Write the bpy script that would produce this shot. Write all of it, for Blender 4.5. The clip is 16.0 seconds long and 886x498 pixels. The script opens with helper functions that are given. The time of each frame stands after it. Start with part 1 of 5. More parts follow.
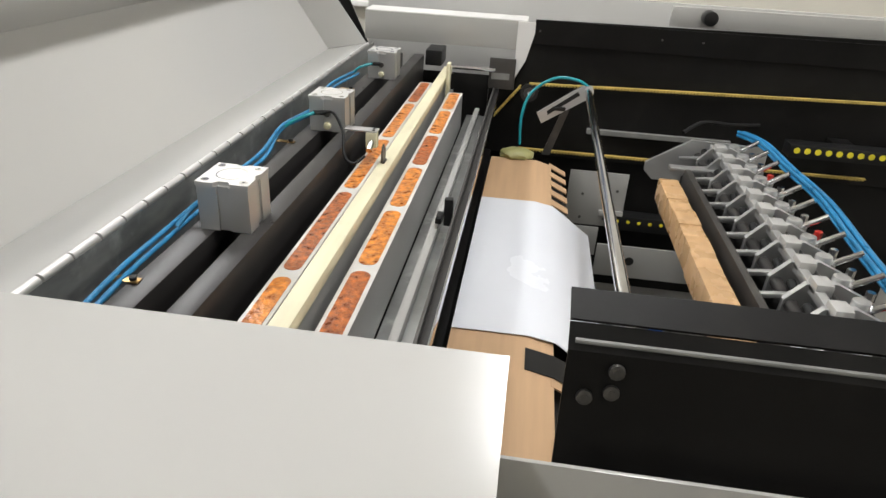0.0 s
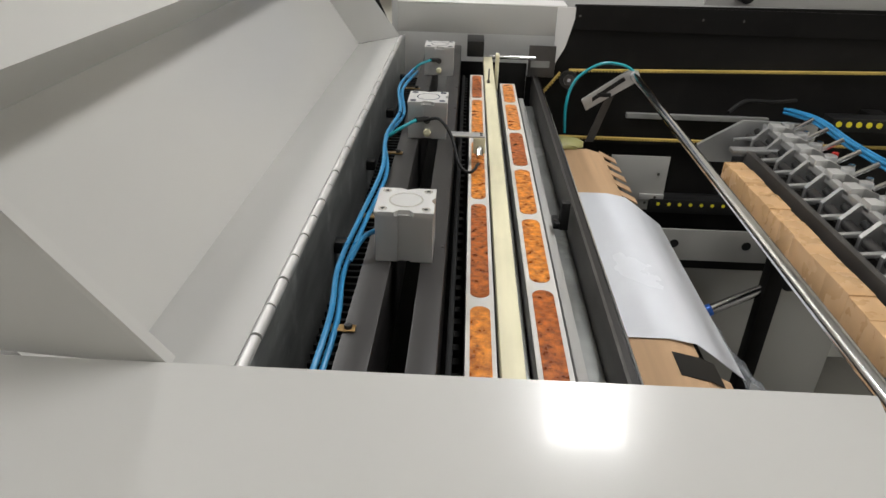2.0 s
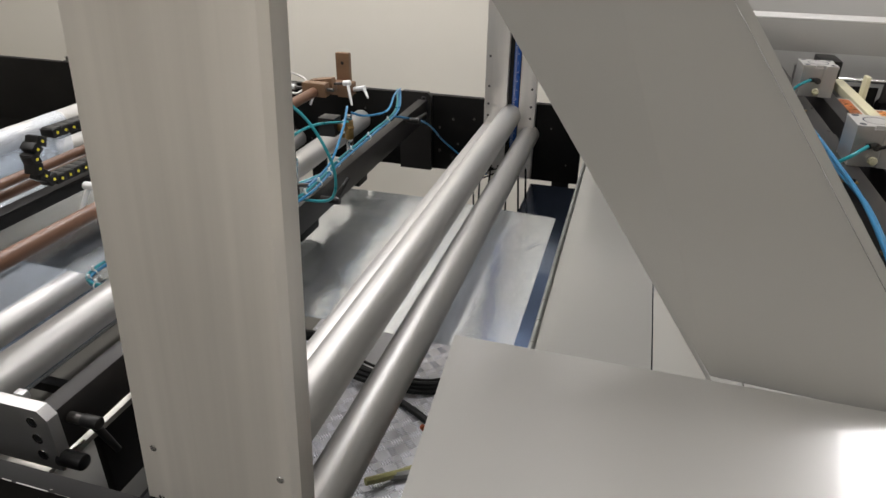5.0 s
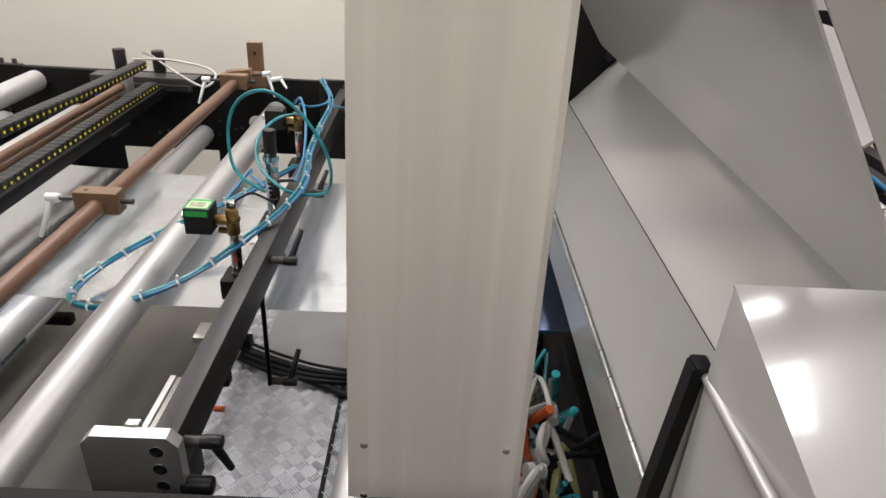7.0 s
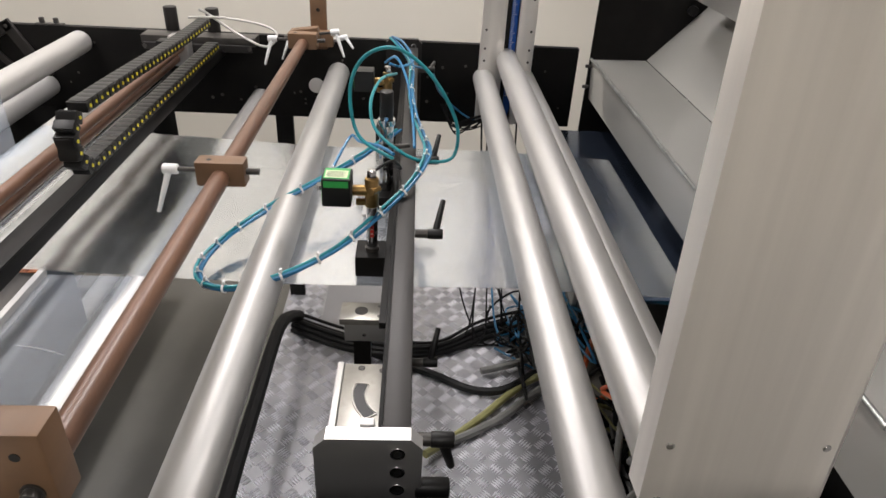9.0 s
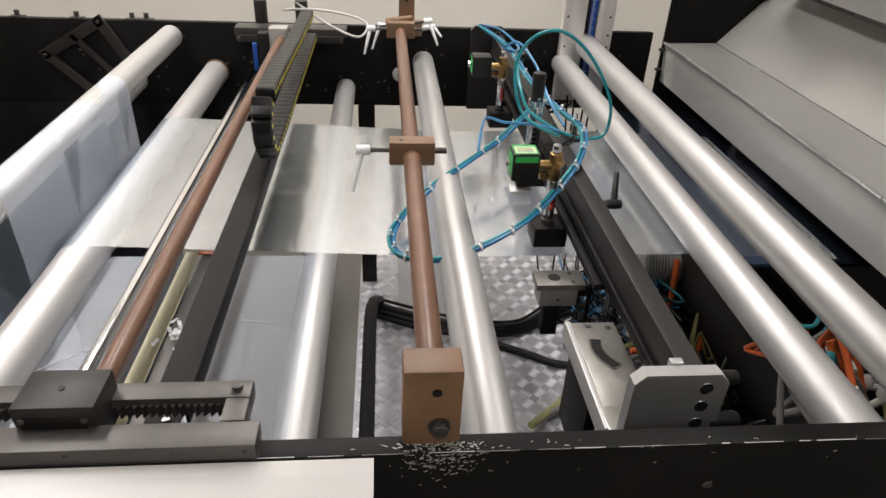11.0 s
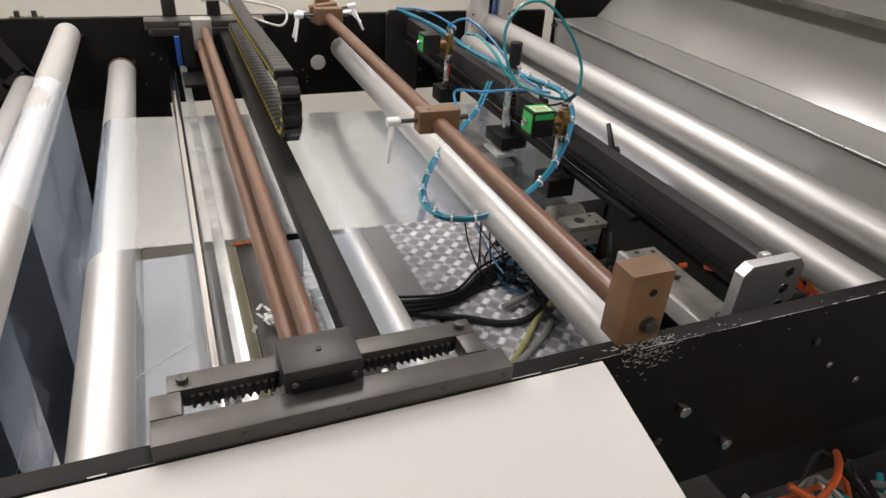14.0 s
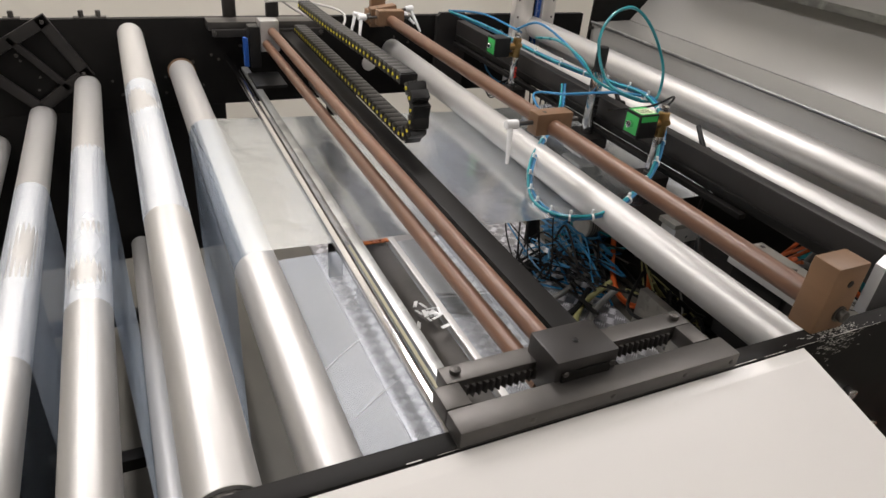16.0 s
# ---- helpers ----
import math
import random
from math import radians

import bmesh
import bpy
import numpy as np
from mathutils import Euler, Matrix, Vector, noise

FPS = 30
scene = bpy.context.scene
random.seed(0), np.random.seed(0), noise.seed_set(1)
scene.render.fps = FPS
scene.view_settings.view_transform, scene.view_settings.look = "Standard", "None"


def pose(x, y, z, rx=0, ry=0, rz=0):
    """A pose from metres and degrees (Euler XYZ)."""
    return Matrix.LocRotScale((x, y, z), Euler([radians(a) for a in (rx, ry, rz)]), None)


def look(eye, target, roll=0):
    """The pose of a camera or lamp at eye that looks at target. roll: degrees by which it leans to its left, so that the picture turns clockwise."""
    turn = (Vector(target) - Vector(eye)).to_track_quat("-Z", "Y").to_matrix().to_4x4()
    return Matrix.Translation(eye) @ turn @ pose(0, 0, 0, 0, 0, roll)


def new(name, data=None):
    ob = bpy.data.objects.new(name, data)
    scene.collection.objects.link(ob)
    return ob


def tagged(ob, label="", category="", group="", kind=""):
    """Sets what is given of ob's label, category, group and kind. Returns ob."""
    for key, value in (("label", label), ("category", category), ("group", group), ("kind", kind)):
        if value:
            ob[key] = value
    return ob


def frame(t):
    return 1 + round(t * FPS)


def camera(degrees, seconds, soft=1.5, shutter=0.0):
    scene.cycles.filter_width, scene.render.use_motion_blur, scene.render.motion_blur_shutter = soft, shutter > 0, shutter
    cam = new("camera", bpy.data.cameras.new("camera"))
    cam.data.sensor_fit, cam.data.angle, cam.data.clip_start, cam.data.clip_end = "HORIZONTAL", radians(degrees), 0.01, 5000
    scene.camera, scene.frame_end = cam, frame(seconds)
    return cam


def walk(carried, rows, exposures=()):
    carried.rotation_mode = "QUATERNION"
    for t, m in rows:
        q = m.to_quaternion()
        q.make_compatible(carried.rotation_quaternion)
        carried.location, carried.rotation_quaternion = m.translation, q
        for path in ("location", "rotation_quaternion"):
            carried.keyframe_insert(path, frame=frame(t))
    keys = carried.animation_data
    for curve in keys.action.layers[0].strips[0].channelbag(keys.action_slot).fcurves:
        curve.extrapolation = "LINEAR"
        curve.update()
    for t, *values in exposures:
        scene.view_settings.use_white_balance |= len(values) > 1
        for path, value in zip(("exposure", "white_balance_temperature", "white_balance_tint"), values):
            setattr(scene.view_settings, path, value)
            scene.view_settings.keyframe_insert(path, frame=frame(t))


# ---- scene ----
cam = camera(67.9, 16.0)
PATH = [
    (0, (2.223, 0.041, 1.689), (2.020, 1.808, 0.773), 3.3),
    (0.5, (2.079, 0.064, 1.701), (1.737, 1.813, 0.793), 2.2),
    (1, (1.988, 0.064, 1.72), (1.74, 1.812, 0.78), 1.6),
    (1.5, (1.954, 0.084, 1.699), (1.839, 1.834, 0.737), 2.3),
    (2, (1.905, 0.08, 1.704), (1.858, 1.831, 0.739), 1.7),
    (2.5, (1.844, 0.063, 1.708), (1.816, 1.826, 0.766), 2.2),
    (3, (1.797, 0.054, 1.693), (1.706, 1.826, 0.77), 2.5),
    (3.5, (1.743, 0.05, 1.661), (1.472, 1.82, 0.771), 2.3),
    (4, (1.656, 0.059, 1.671), (1.279, 1.798, 0.758), 2.6),
    (4.5, (1.565, 0.046, 1.67), (1.111, 1.759, 0.744), 2.1),
    (5, (1.433, 0.069, 1.671), (0.949, 1.77, 0.738), 0.8),
    (7.3, (1.022, -0.033, 1.663), (1.118, 1.726, 0.715), 3.7),
    (7.5, (1.007, -0.033, 1.656), (1.119, 1.721, 0.702), 3.9),
    (8, (0.934, -0.002, 1.639), (1.06, 1.741, 0.665), 4.7),
    (8.5, (0.827, 0.047, 1.626), (0.926, 1.772, 0.618), 3.4),
    (9, (0.737, 0.063, 1.615), (0.837, 1.77, 0.578), 3.4),
    (9.5, (0.634, 0.033, 1.614), (0.736, 1.733, 0.566), 3.0),
    (10, (0.516, -0.014, 1.614), (0.653, 1.677, 0.554), 2.0),
    (10.2, (0.476, -0.029, 1.614), (0.625, 1.665, 0.562), 2.2),
    (12.3, (0.196, 0.054, 1.569), (0.492, 1.735, 0.525), 3.5),
    (12.5, (0.175, 0.054, 1.569), (0.541, 1.723, 0.531), 4.4),
    (13, (0.075, 0.023, 1.571), (0.595, 1.661, 0.548), 3.6),
    (13.5, (-0.023, -0.015, 1.566), (0.623, 1.579, 0.543), 3.9),
    (14, (-0.081, -0.006, 1.554), (0.608, 1.565, 0.526), 4.1),
    (14.5, (-0.144, 0.049, 1.55), (0.583, 1.608, 0.529), 3.8),
    (15, (-0.216, 0.116, 1.547), (0.607, 1.628, 0.529), 4.2),
    (15.5, (-0.266, 0.126, 1.542), (0.56, 1.629, 0.514), 4.9),
    (16, (-0.38, 0.079, 1.555), (0.407, 1.605, 0.53), 5.4),
]
EXPOSURE = [(0.0, 0.5, 6350, 9), (0.6, 0.3, 6350, 9), (1.5, 0.15, 6350, 9), (2.5, 0.2, 6350, 9), (4.0, 0.15, 6350, 9), (5.0, -0.05, 6450, 12), (7.5, 0.25, 6500, 14), (8.5, 0.15, 6550, 14.5), (10.0, 0.16, 6600, 14), (12.5, 0.1, 6650, 14.5), (14.0, 0.06, 6650, 14.5), (16.0, 0.0, 6650, 14)]
walk(cam, [(t, look(eye, target, roll)) for t, eye, target, roll in PATH], EXPOSURE)


# ---- light ----
world = bpy.data.worlds.new("room_air")
scene.world = world
world.use_nodes = True
world.node_tree.nodes["Background"].inputs[0].default_value = (0.9, 0.95, 1.0, 1)
world.node_tree.nodes["Background"].inputs[1].default_value = 0.02
LAMP_POWER = 40.0
LAMP_COLOUR = (1.0, 0.985, 0.985)


# ---- materials ----
def material(name, colour, rough=0.5, metal=0.0, vary=0.12, scale=6.0, bump=0.0, bump_scale=40.0, stretch=(1, 1, 1), coat=0.0, spread=0.1, second=None, spots=0.0, spot_scale=3.0, spec=0.5):
    m = bpy.data.materials.new(name)
    m.use_nodes = True
    nt = m.node_tree
    b = nt.nodes["Principled BSDF"]
    b.inputs["Metallic"].default_value = metal
    b.inputs["Coat Weight"].default_value = coat
    b.inputs["Specular IOR Level"].default_value = spec
    tc = nt.nodes.new("ShaderNodeTexCoord")
    mp = nt.nodes.new("ShaderNodeMapping")
    mp.inputs["Scale"].default_value = stretch
    nt.links.new(tc.outputs["Object"], mp.inputs[0])
    n = nt.nodes.new("ShaderNodeTexNoise")
    n.inputs["Scale"].default_value, n.inputs["Detail"].default_value = scale, 8
    nt.links.new(mp.outputs[0], n.inputs["Vector"])
    ramp = nt.nodes.new("ShaderNodeValToRGB")
    lo = [max(0, c * (1 - vary)) for c in colour]
    hi = list(second) if second else [min(1, c * (1 + vary)) for c in colour]
    ramp.color_ramp.elements[0].color, ramp.color_ramp.elements[1].color = (*lo, 1), (*hi, 1)
    ramp.color_ramp.elements[0].position, ramp.color_ramp.elements[1].position = 0.32, 0.68
    nt.links.new(n.outputs["Fac"], ramp.inputs[0])
    out = ramp.outputs[0]
    if spots:
        n3 = nt.nodes.new("ShaderNodeTexNoise")
        n3.inputs["Scale"].default_value, n3.inputs["Detail"].default_value = spot_scale, 10
        nt.links.new(tc.outputs["Object"], n3.inputs["Vector"])
        r3 = nt.nodes.new("ShaderNodeValToRGB")
        r3.color_ramp.elements[0].position, r3.color_ramp.elements[1].position = 0.56, 0.72
        nt.links.new(n3.outputs["Fac"], r3.inputs[0])
        mix = nt.nodes.new("ShaderNodeMix")
        mix.data_type = "RGBA"
        mul = nt.nodes.new("ShaderNodeMath")
        mul.operation = "MULTIPLY"
        mul.inputs[1].default_value = abs(spots)
        nt.links.new(r3.outputs[0], mul.inputs[0])
        nt.links.new(mul.outputs[0], mix.inputs[0])
        nt.links.new(out, mix.inputs[6])
        k = 0.35 if spots > 0 else 2.6
        mix.inputs[7].default_value = (*[min(1, c * k) for c in colour], 1)
        out = mix.outputs[2]
    nt.links.new(out, b.inputs["Base Color"])
    rr = nt.nodes.new("ShaderNodeMapRange")
    rr.inputs[3].default_value, rr.inputs[4].default_value = max(0.02, rough - spread), min(1, rough + spread)
    nt.links.new(n.outputs["Fac"], rr.inputs[0])
    nt.links.new(rr.outputs[0], b.inputs["Roughness"])
    if bump:
        n2 = nt.nodes.new("ShaderNodeTexNoise")
        n2.inputs["Scale"].default_value, n2.inputs["Detail"].default_value = bump_scale, 4
        nt.links.new(mp.outputs[0], n2.inputs["Vector"])
        bp = nt.nodes.new("ShaderNodeBump")
        bp.inputs["Strength"].default_value, bp.inputs["Distance"].default_value = bump, 0.002
        nt.links.new(n2.outputs["Fac"], bp.inputs["Height"])
        nt.links.new(bp.outputs[0], b.inputs["Normal"])
    return m


def film_material(name, tint, gloss, haze, rough=0.1):
    """Thin clear plastic: mostly see-through, part milky, part gloss."""
    m = bpy.data.materials.new(name)
    m.use_nodes = True
    nt = m.node_tree
    nt.nodes.remove(nt.nodes["Principled BSDF"])
    tr, df, gl = (nt.nodes.new("ShaderNodeBsdf" + k) for k in ("Transparent", "Diffuse", "Glossy"))
    tr.inputs[0].default_value = (*tint, 1)
    df.inputs[0].default_value = (0.86, 0.91, 0.97, 1)
    gl.inputs[0].default_value = (0.92, 0.96, 1.0, 1)
    gl.inputs["Roughness"].default_value = rough
    tc, n = nt.nodes.new("ShaderNodeTexCoord"), nt.nodes.new("ShaderNodeTexNoise")
    n.inputs["Scale"].default_value, n.inputs["Detail"].default_value = 5, 6
    nt.links.new(tc.outputs["Object"], n.inputs["Vector"])
    bp = nt.nodes.new("ShaderNodeBump")
    bp.inputs["Strength"].default_value, bp.inputs["Distance"].default_value = 0.35, 0.01
    nt.links.new(n.outputs["Fac"], bp.inputs["Height"])
    nt.links.new(bp.outputs[0], gl.inputs["Normal"])
    mr = nt.nodes.new("ShaderNodeMapRange")
    mr.inputs[3].default_value, mr.inputs[4].default_value = haze * 0.6, haze * 1.4
    nt.links.new(n.outputs["Fac"], mr.inputs[0])
    a, b2 = nt.nodes.new("ShaderNodeMixShader"), nt.nodes.new("ShaderNodeMixShader")
    nt.links.new(mr.outputs[0], a.inputs[0])
    nt.links.new(tr.outputs[0], a.inputs[1])
    nt.links.new(df.outputs[0], a.inputs[2])
    fr = nt.nodes.new("ShaderNodeFresnel")
    fr.inputs[0].default_value = 1.5
    mu = nt.nodes.new("ShaderNodeMath")
    mu.operation, mu.use_clamp = "MULTIPLY_ADD", True
    mu.inputs[1].default_value, mu.inputs[2].default_value = (1.0 if gloss > 0.1 else 0.07), gloss
    nt.links.new(fr.outputs[0], mu.inputs[0])
    nt.links.new(mu.outputs[0], b2.inputs[0])
    nt.links.new(a.outputs[0], b2.inputs[1])
    nt.links.new(gl.outputs[0], b2.inputs[2])
    nt.links.new(b2.outputs[0], nt.nodes["Material Output"].inputs[0])
    return m


def glow(name, colour, strength):
    m = bpy.data.materials.new(name)
    m.use_nodes = True
    b = m.node_tree.nodes["Principled BSDF"]
    b.inputs["Base Color"].default_value = (*colour, 1)
    b.inputs["Emission Color"].default_value = (*colour, 1)
    b.inputs["Emission Strength"].default_value = strength
    return m


M = {
    "alu": material("matt_aluminium", (0.56, 0.555, 0.54), 0.50, 0.65, 0.06, 4, 0.05, 300, (1, 0.1, 1)),
    "alu_plate": material("machined_aluminium", (0.56, 0.56, 0.555), 0.38, 0.8, 0.1, 5, 0.05, 200),
    "stainless": material("brushed_stainless_steel", (0.86, 0.83, 0.79), 0.34, 0.5, 0.12, 3, 0.04, 250, (6, 6, 0.15)),
    "chrome": material("polished_steel", (0.72, 0.72, 0.73), 0.14, 1.0, 0.05, 8),
    "steel": material("bare_dark_steel", (0.085, 0.08, 0.075), 0.4, 0.6, 0.25, 9, 0.05, 120, spots=0.3, spot_scale=8),
    "black": material("black_satin_paint", (0.008, 0.0075, 0.007), 0.5, 0.0, 0.3, 5, 0.04, 160, spots=-0.2, spot_scale=14, spec=0.16),
    "black_plastic": material("black_plastic", (0.010, 0.010, 0.010), 0.42, 0.0, 0.2, 12, spec=0.35),
    "rubber": material("black_rubber", (0.008, 0.008, 0.008), 0.6, 0.0, 0.2, 12, spec=0.25),
    "anthracite": material("dark_grey_painted_steel", (0.028, 0.026, 0.025), 0.42, 0.15, 0.15, 7, 0.03, 150, spec=0.35),
    "grey": material("grey_enamel_sheet_metal", (0.36, 0.355, 0.335), 0.18, 0.0, 0.02, 2.5, 0.02, 60, coat=0.4, spread=0.04),
    "light": material("light_warm_grey_enamel", (0.48, 0.475, 0.455), 0.2, 0.0, 0.015, 2.0, 0.015, 60, coat=0.25, spread=0.02),
    "white": material("white_enamel", (0.64, 0.63, 0.61), 0.3, 0.0, 0.015, 2.0, 0.02, 80, spread=0.02),
    "galv": material("scratched_galvanised_sheet", (0.32, 0.33, 0.32), 0.35, 0.7, 0.25, 10, 0.06, 90, (1, 1, 3), spots=-0.4, spot_scale=18),
    "brown": material("brown_phenolic_laminate", (0.19, 0.108, 0.058), 0.5, 0.0, 0.2, 14, 0.05, 250, (1, 0.15, 1), spots=0.15, spot_scale=9),
    "brown_rod": material("brown_fabric_laminate_rod", (0.15, 0.078, 0.048), 0.36, 0.0, 0.25, 20, 0.08, 260, (1, 0.1, 1), spots=-0.12, spot_scale=25),
    "ivory": material("ivory_silicone_bar", (0.62, 0.58, 0.40), 0.5, 0.0, 0.12, 10, 0.06, 90, (3, 0.4, 3), spots=0.1, spot_scale=16),
    "amber": material("burnt_amber_coating", (0.46, 0.105, 0.010), 0.3, 0.0, 0.55, 75, 0.9, 120, second=(0.80, 0.29, 0.035), spots=0.95, spot_scale=95),
    "amber_dark": material("charred_amber_coating", (0.26, 0.05, 0.008), 0.3, 0.0, 0.6, 80, 0.9, 120, second=(0.52, 0.14, 0.018), spots=0.95, spot_scale=100),
    "card": material("brown_cardboard", (0.42, 0.27, 0.15), 0.75, 0.0, 0.07, 5, 0.05, 120, (12, 0.6, 1)),
    "tape": material("tan_packing_tape", (0.48, 0.30, 0.15), 0.28, 0.0, 0.12, 18, 0.4, 25, spots=0.15),
    "paper": material("white_release_sheet", (0.64, 0.66, 0.70), 0.25, 0.0, 0.02, 4, 0.08, 14),
    "blue_hose": material("blue_polyurethane_hose", (0.025, 0.18, 0.36), 0.3, 0.0, 0.15, 20),
    "teal_hose": material("teal_polyurethane_hose", (0.015, 0.25, 0.29), 0.3, 0.0, 0.15, 20),
    "tie": material("white_nylon", (0.75, 0.76, 0.76), 0.4, 0.0, 0.04, 20),
    "yellow": material("yellow_plastic", (0.72, 0.62, 0.03), 0.45, 0.0, 0.06, 20),
    "belt": material("yellow_timing_belt", (0.52, 0.38, 0.10), 0.55, 0.0, 0.15, 30),
    "brass": material("oxidised_brass", (0.34, 0.22, 0.09), 0.35, 1.0, 0.25, 30, 0.05, 120),
    "label_green": material("green_label", (0.03, 0.42, 0.09), 0.45, 0.0, 0.05, 20),
    "label_pale": material("pale_label", (0.62, 0.70, 0.45), 0.5, 0.0, 0.05, 20),
    "red": material("red_plastic", (0.5, 0.03, 0.02), 0.4, 0.0, 0.1, 20),
    "orange": material("orange_cable", (0.62, 0.11, 0.02), 0.4, 0.0, 0.1, 20),
    "grey_cable": material("grey_cable", (0.20, 0.20, 0.19), 0.45, 0.0, 0.15, 20),
    "olive_cable": material("yellow_green_cable", (0.30, 0.29, 0.12), 0.45, 0.0, 0.15, 20),
    "pale_cable": material("pale_grey_cable", (0.5, 0.49, 0.46), 0.45, 0.0, 0.1, 20),
    "blue_part": material("blue_anodised_metal", (0.02, 0.10, 0.42), 0.3, 0.3, 0.1, 20),
    "tread": material("aluminium_tread_plate", (0.40, 0.40, 0.42), 0.45, 0.5, 0.25, 5, 0.03, 80, spots=0.25, spot_scale=4),
    # bars much paler than the sheet, so that the tread pattern stands out
    "tread_bar": material("bright_tread_bar", (0.85, 0.85, 0.88), 0.4, 0.4, 0.06, 30),
    "concrete": material("grey_floor_coating", (0.11, 0.105, 0.09), 0.5, 0.0, 0.15, 3, 0.06, 60, spots=0.15),
    "wall": material("cream_wall_paint", (0.72, 0.69, 0.61), 0.75, 0.0, 0.03, 1.2, 0.05, 120),
    "ceiling": material("white_ceiling_paint", (0.78, 0.77, 0.74), 0.8, 0.0, 0.03, 1.2, 0.05, 100),
    "film": film_material("clear_plastic_film", (0.975, 0.98, 0.985), 0.13, 0.58, 0.16),
    "film_loop": film_material("clear_looped_film", (0.96, 0.97, 0.985), 0.13, 0.30, 0.16),
    "film_thin": film_material("clear_thin_film", (0.95, 0.96, 0.97), 0.0, 0.17, 0.35),
    "tray": material("blue_grey_polished_sheet", (0.12, 0.16, 0.24), 0.2, 0.9, 0.15, 4, 0.1, 10),
    "worn_steel": material("worn_oiled_steel", (0.34, 0.33, 0.30), 0.35, 0.7, 0.3, 12, 0.06, 120, spots=0.5, spot_scale=22),
    "lamp": glow("lamp_diffuser", (1.0, 0.96, 0.90), 9.0),
    "mid_grey": material("mid_grey_painted_sheet", (0.30, 0.30, 0.31), 0.4, 0.3, 0.08, 4, 0.03, 80),
    "glass_dark": material("dark_window_view", (0.03, 0.05, 0.10), 0.15, 0.0, 0.9, 6, second=(0.35, 0.4, 0.5)),
}


# ---- mesh helpers ----
def box(x0, y0, z0, x1, y1, z1, bevel=0.0015, bm=None, m=None):
    bm = bm or bmesh.new()
    made = bmesh.ops.create_cube(bm, size=1)["verts"]
    t = Matrix.Translation(((x0 + x1) / 2, (y0 + y1) / 2, (z0 + z1) / 2)) @ Matrix.Diagonal((abs(x1 - x0), abs(y1 - y0), abs(z1 - z0), 1))
    bmesh.ops.transform(bm, matrix=(m @ t) if m else t, verts=made)
    if bevel:
        edges = list({e for v in made for e in v.link_edges})
        bmesh.ops.bevel(bm, geom=edges, offset=min(bevel, 0.3 * min(abs(x1 - x0), abs(y1 - y0), abs(z1 - z0))), segments=2, affect="EDGES", profile=0.6)
    return bm


def rod(a, b, r, seg=20, bm=None, r2=None, bevel=0.0):
    """A round bar from a to b."""
    bm = bm or bmesh.new()
    a, b = Vector(a), Vector(b)
    d = b - a
    m = Matrix.Translation((a + b) / 2) @ d.to_track_quat("Z", "Y").to_matrix().to_4x4()
    made = bmesh.ops.create_cone(bm, cap_ends=True, segments=seg, radius1=r, radius2=r if r2 is None else r2, depth=d.length, matrix=m)["verts"]
    if bevel:
        edges = [e for e in {e for v in made for e in v.link_edges} if any(len(f.verts) > 4 for f in e.link_faces)]
        bmesh.ops.bevel(bm, geom=edges, offset=bevel, segments=2, affect="EDGES", profile=0.5)
    return bm


def prism(profile, y0, y1, bm=None, axis="y"):
    """A closed outline in (x, z), drawn out along y (or, in (x, y), along z; or, in (y, z), along x)."""
    bm = bm or bmesh.new()
    place = {"y": lambda p, s: (p[0], s, p[1]), "z": lambda p, s: (p[0], p[1], s), "x": lambda p, s: (s, p[0], p[1])}[axis]
    lo = [bm.verts.new(place(p, y0)) for p in profile]
    hi = [bm.verts.new(place(p, y1)) for p in profile]
    n = len(profile)
    bm.faces.new(lo)
    bm.faces.new(hi)
    for i in range(n):
        bm.faces.new((lo[i], lo[(i + 1) % n], hi[(i + 1) % n], hi[i]))
    bmesh.ops.recalc_face_normals(bm, faces=bm.faces)
    return bm


def sheet_profile(line, t):
    """The outline of a bent sheet of thickness t along a polyline in 2D."""
    left, right = [], []
    for i, p in enumerate(line):
        a = Vector(line[max(i - 1, 0)])
        b = Vector(line[min(i + 1, len(line) - 1)])
        d = (b - a).normalized()
        n = Vector((-d.y, d.x)) * t / 2
        left.append((p[0] + n.x, p[1] + n.y))
        right.append((p[0] - n.x, p[1] - n.y))
    return left + right[::-1]


def smooth_path(points, steps=8, closed=False):
    """Points along a smooth curve through the given ones."""
    p = [Vector(q) for q in points]
    out = []
    n = len(p)
    for i in range(n if closed else n - 1):
        p1, p2 = p[i], p[(i + 1) % n]
        p0 = p[i - 1] if closed or i > 0 else p1
        p3 = p[(i + 2) % n] if closed or i + 2 < n else p2
        for s in range(steps):
            t = s / steps
            out.append(0.5 * ((2 * p1) + (p2 - p0) * t + (2 * p0 - 5 * p1 + 4 * p2 - p3) * t * t + (3 * p1 - p0 - 3 * p2 + p3) * t ** 3))
    if not closed:
        out.append(p[-1])
    return out


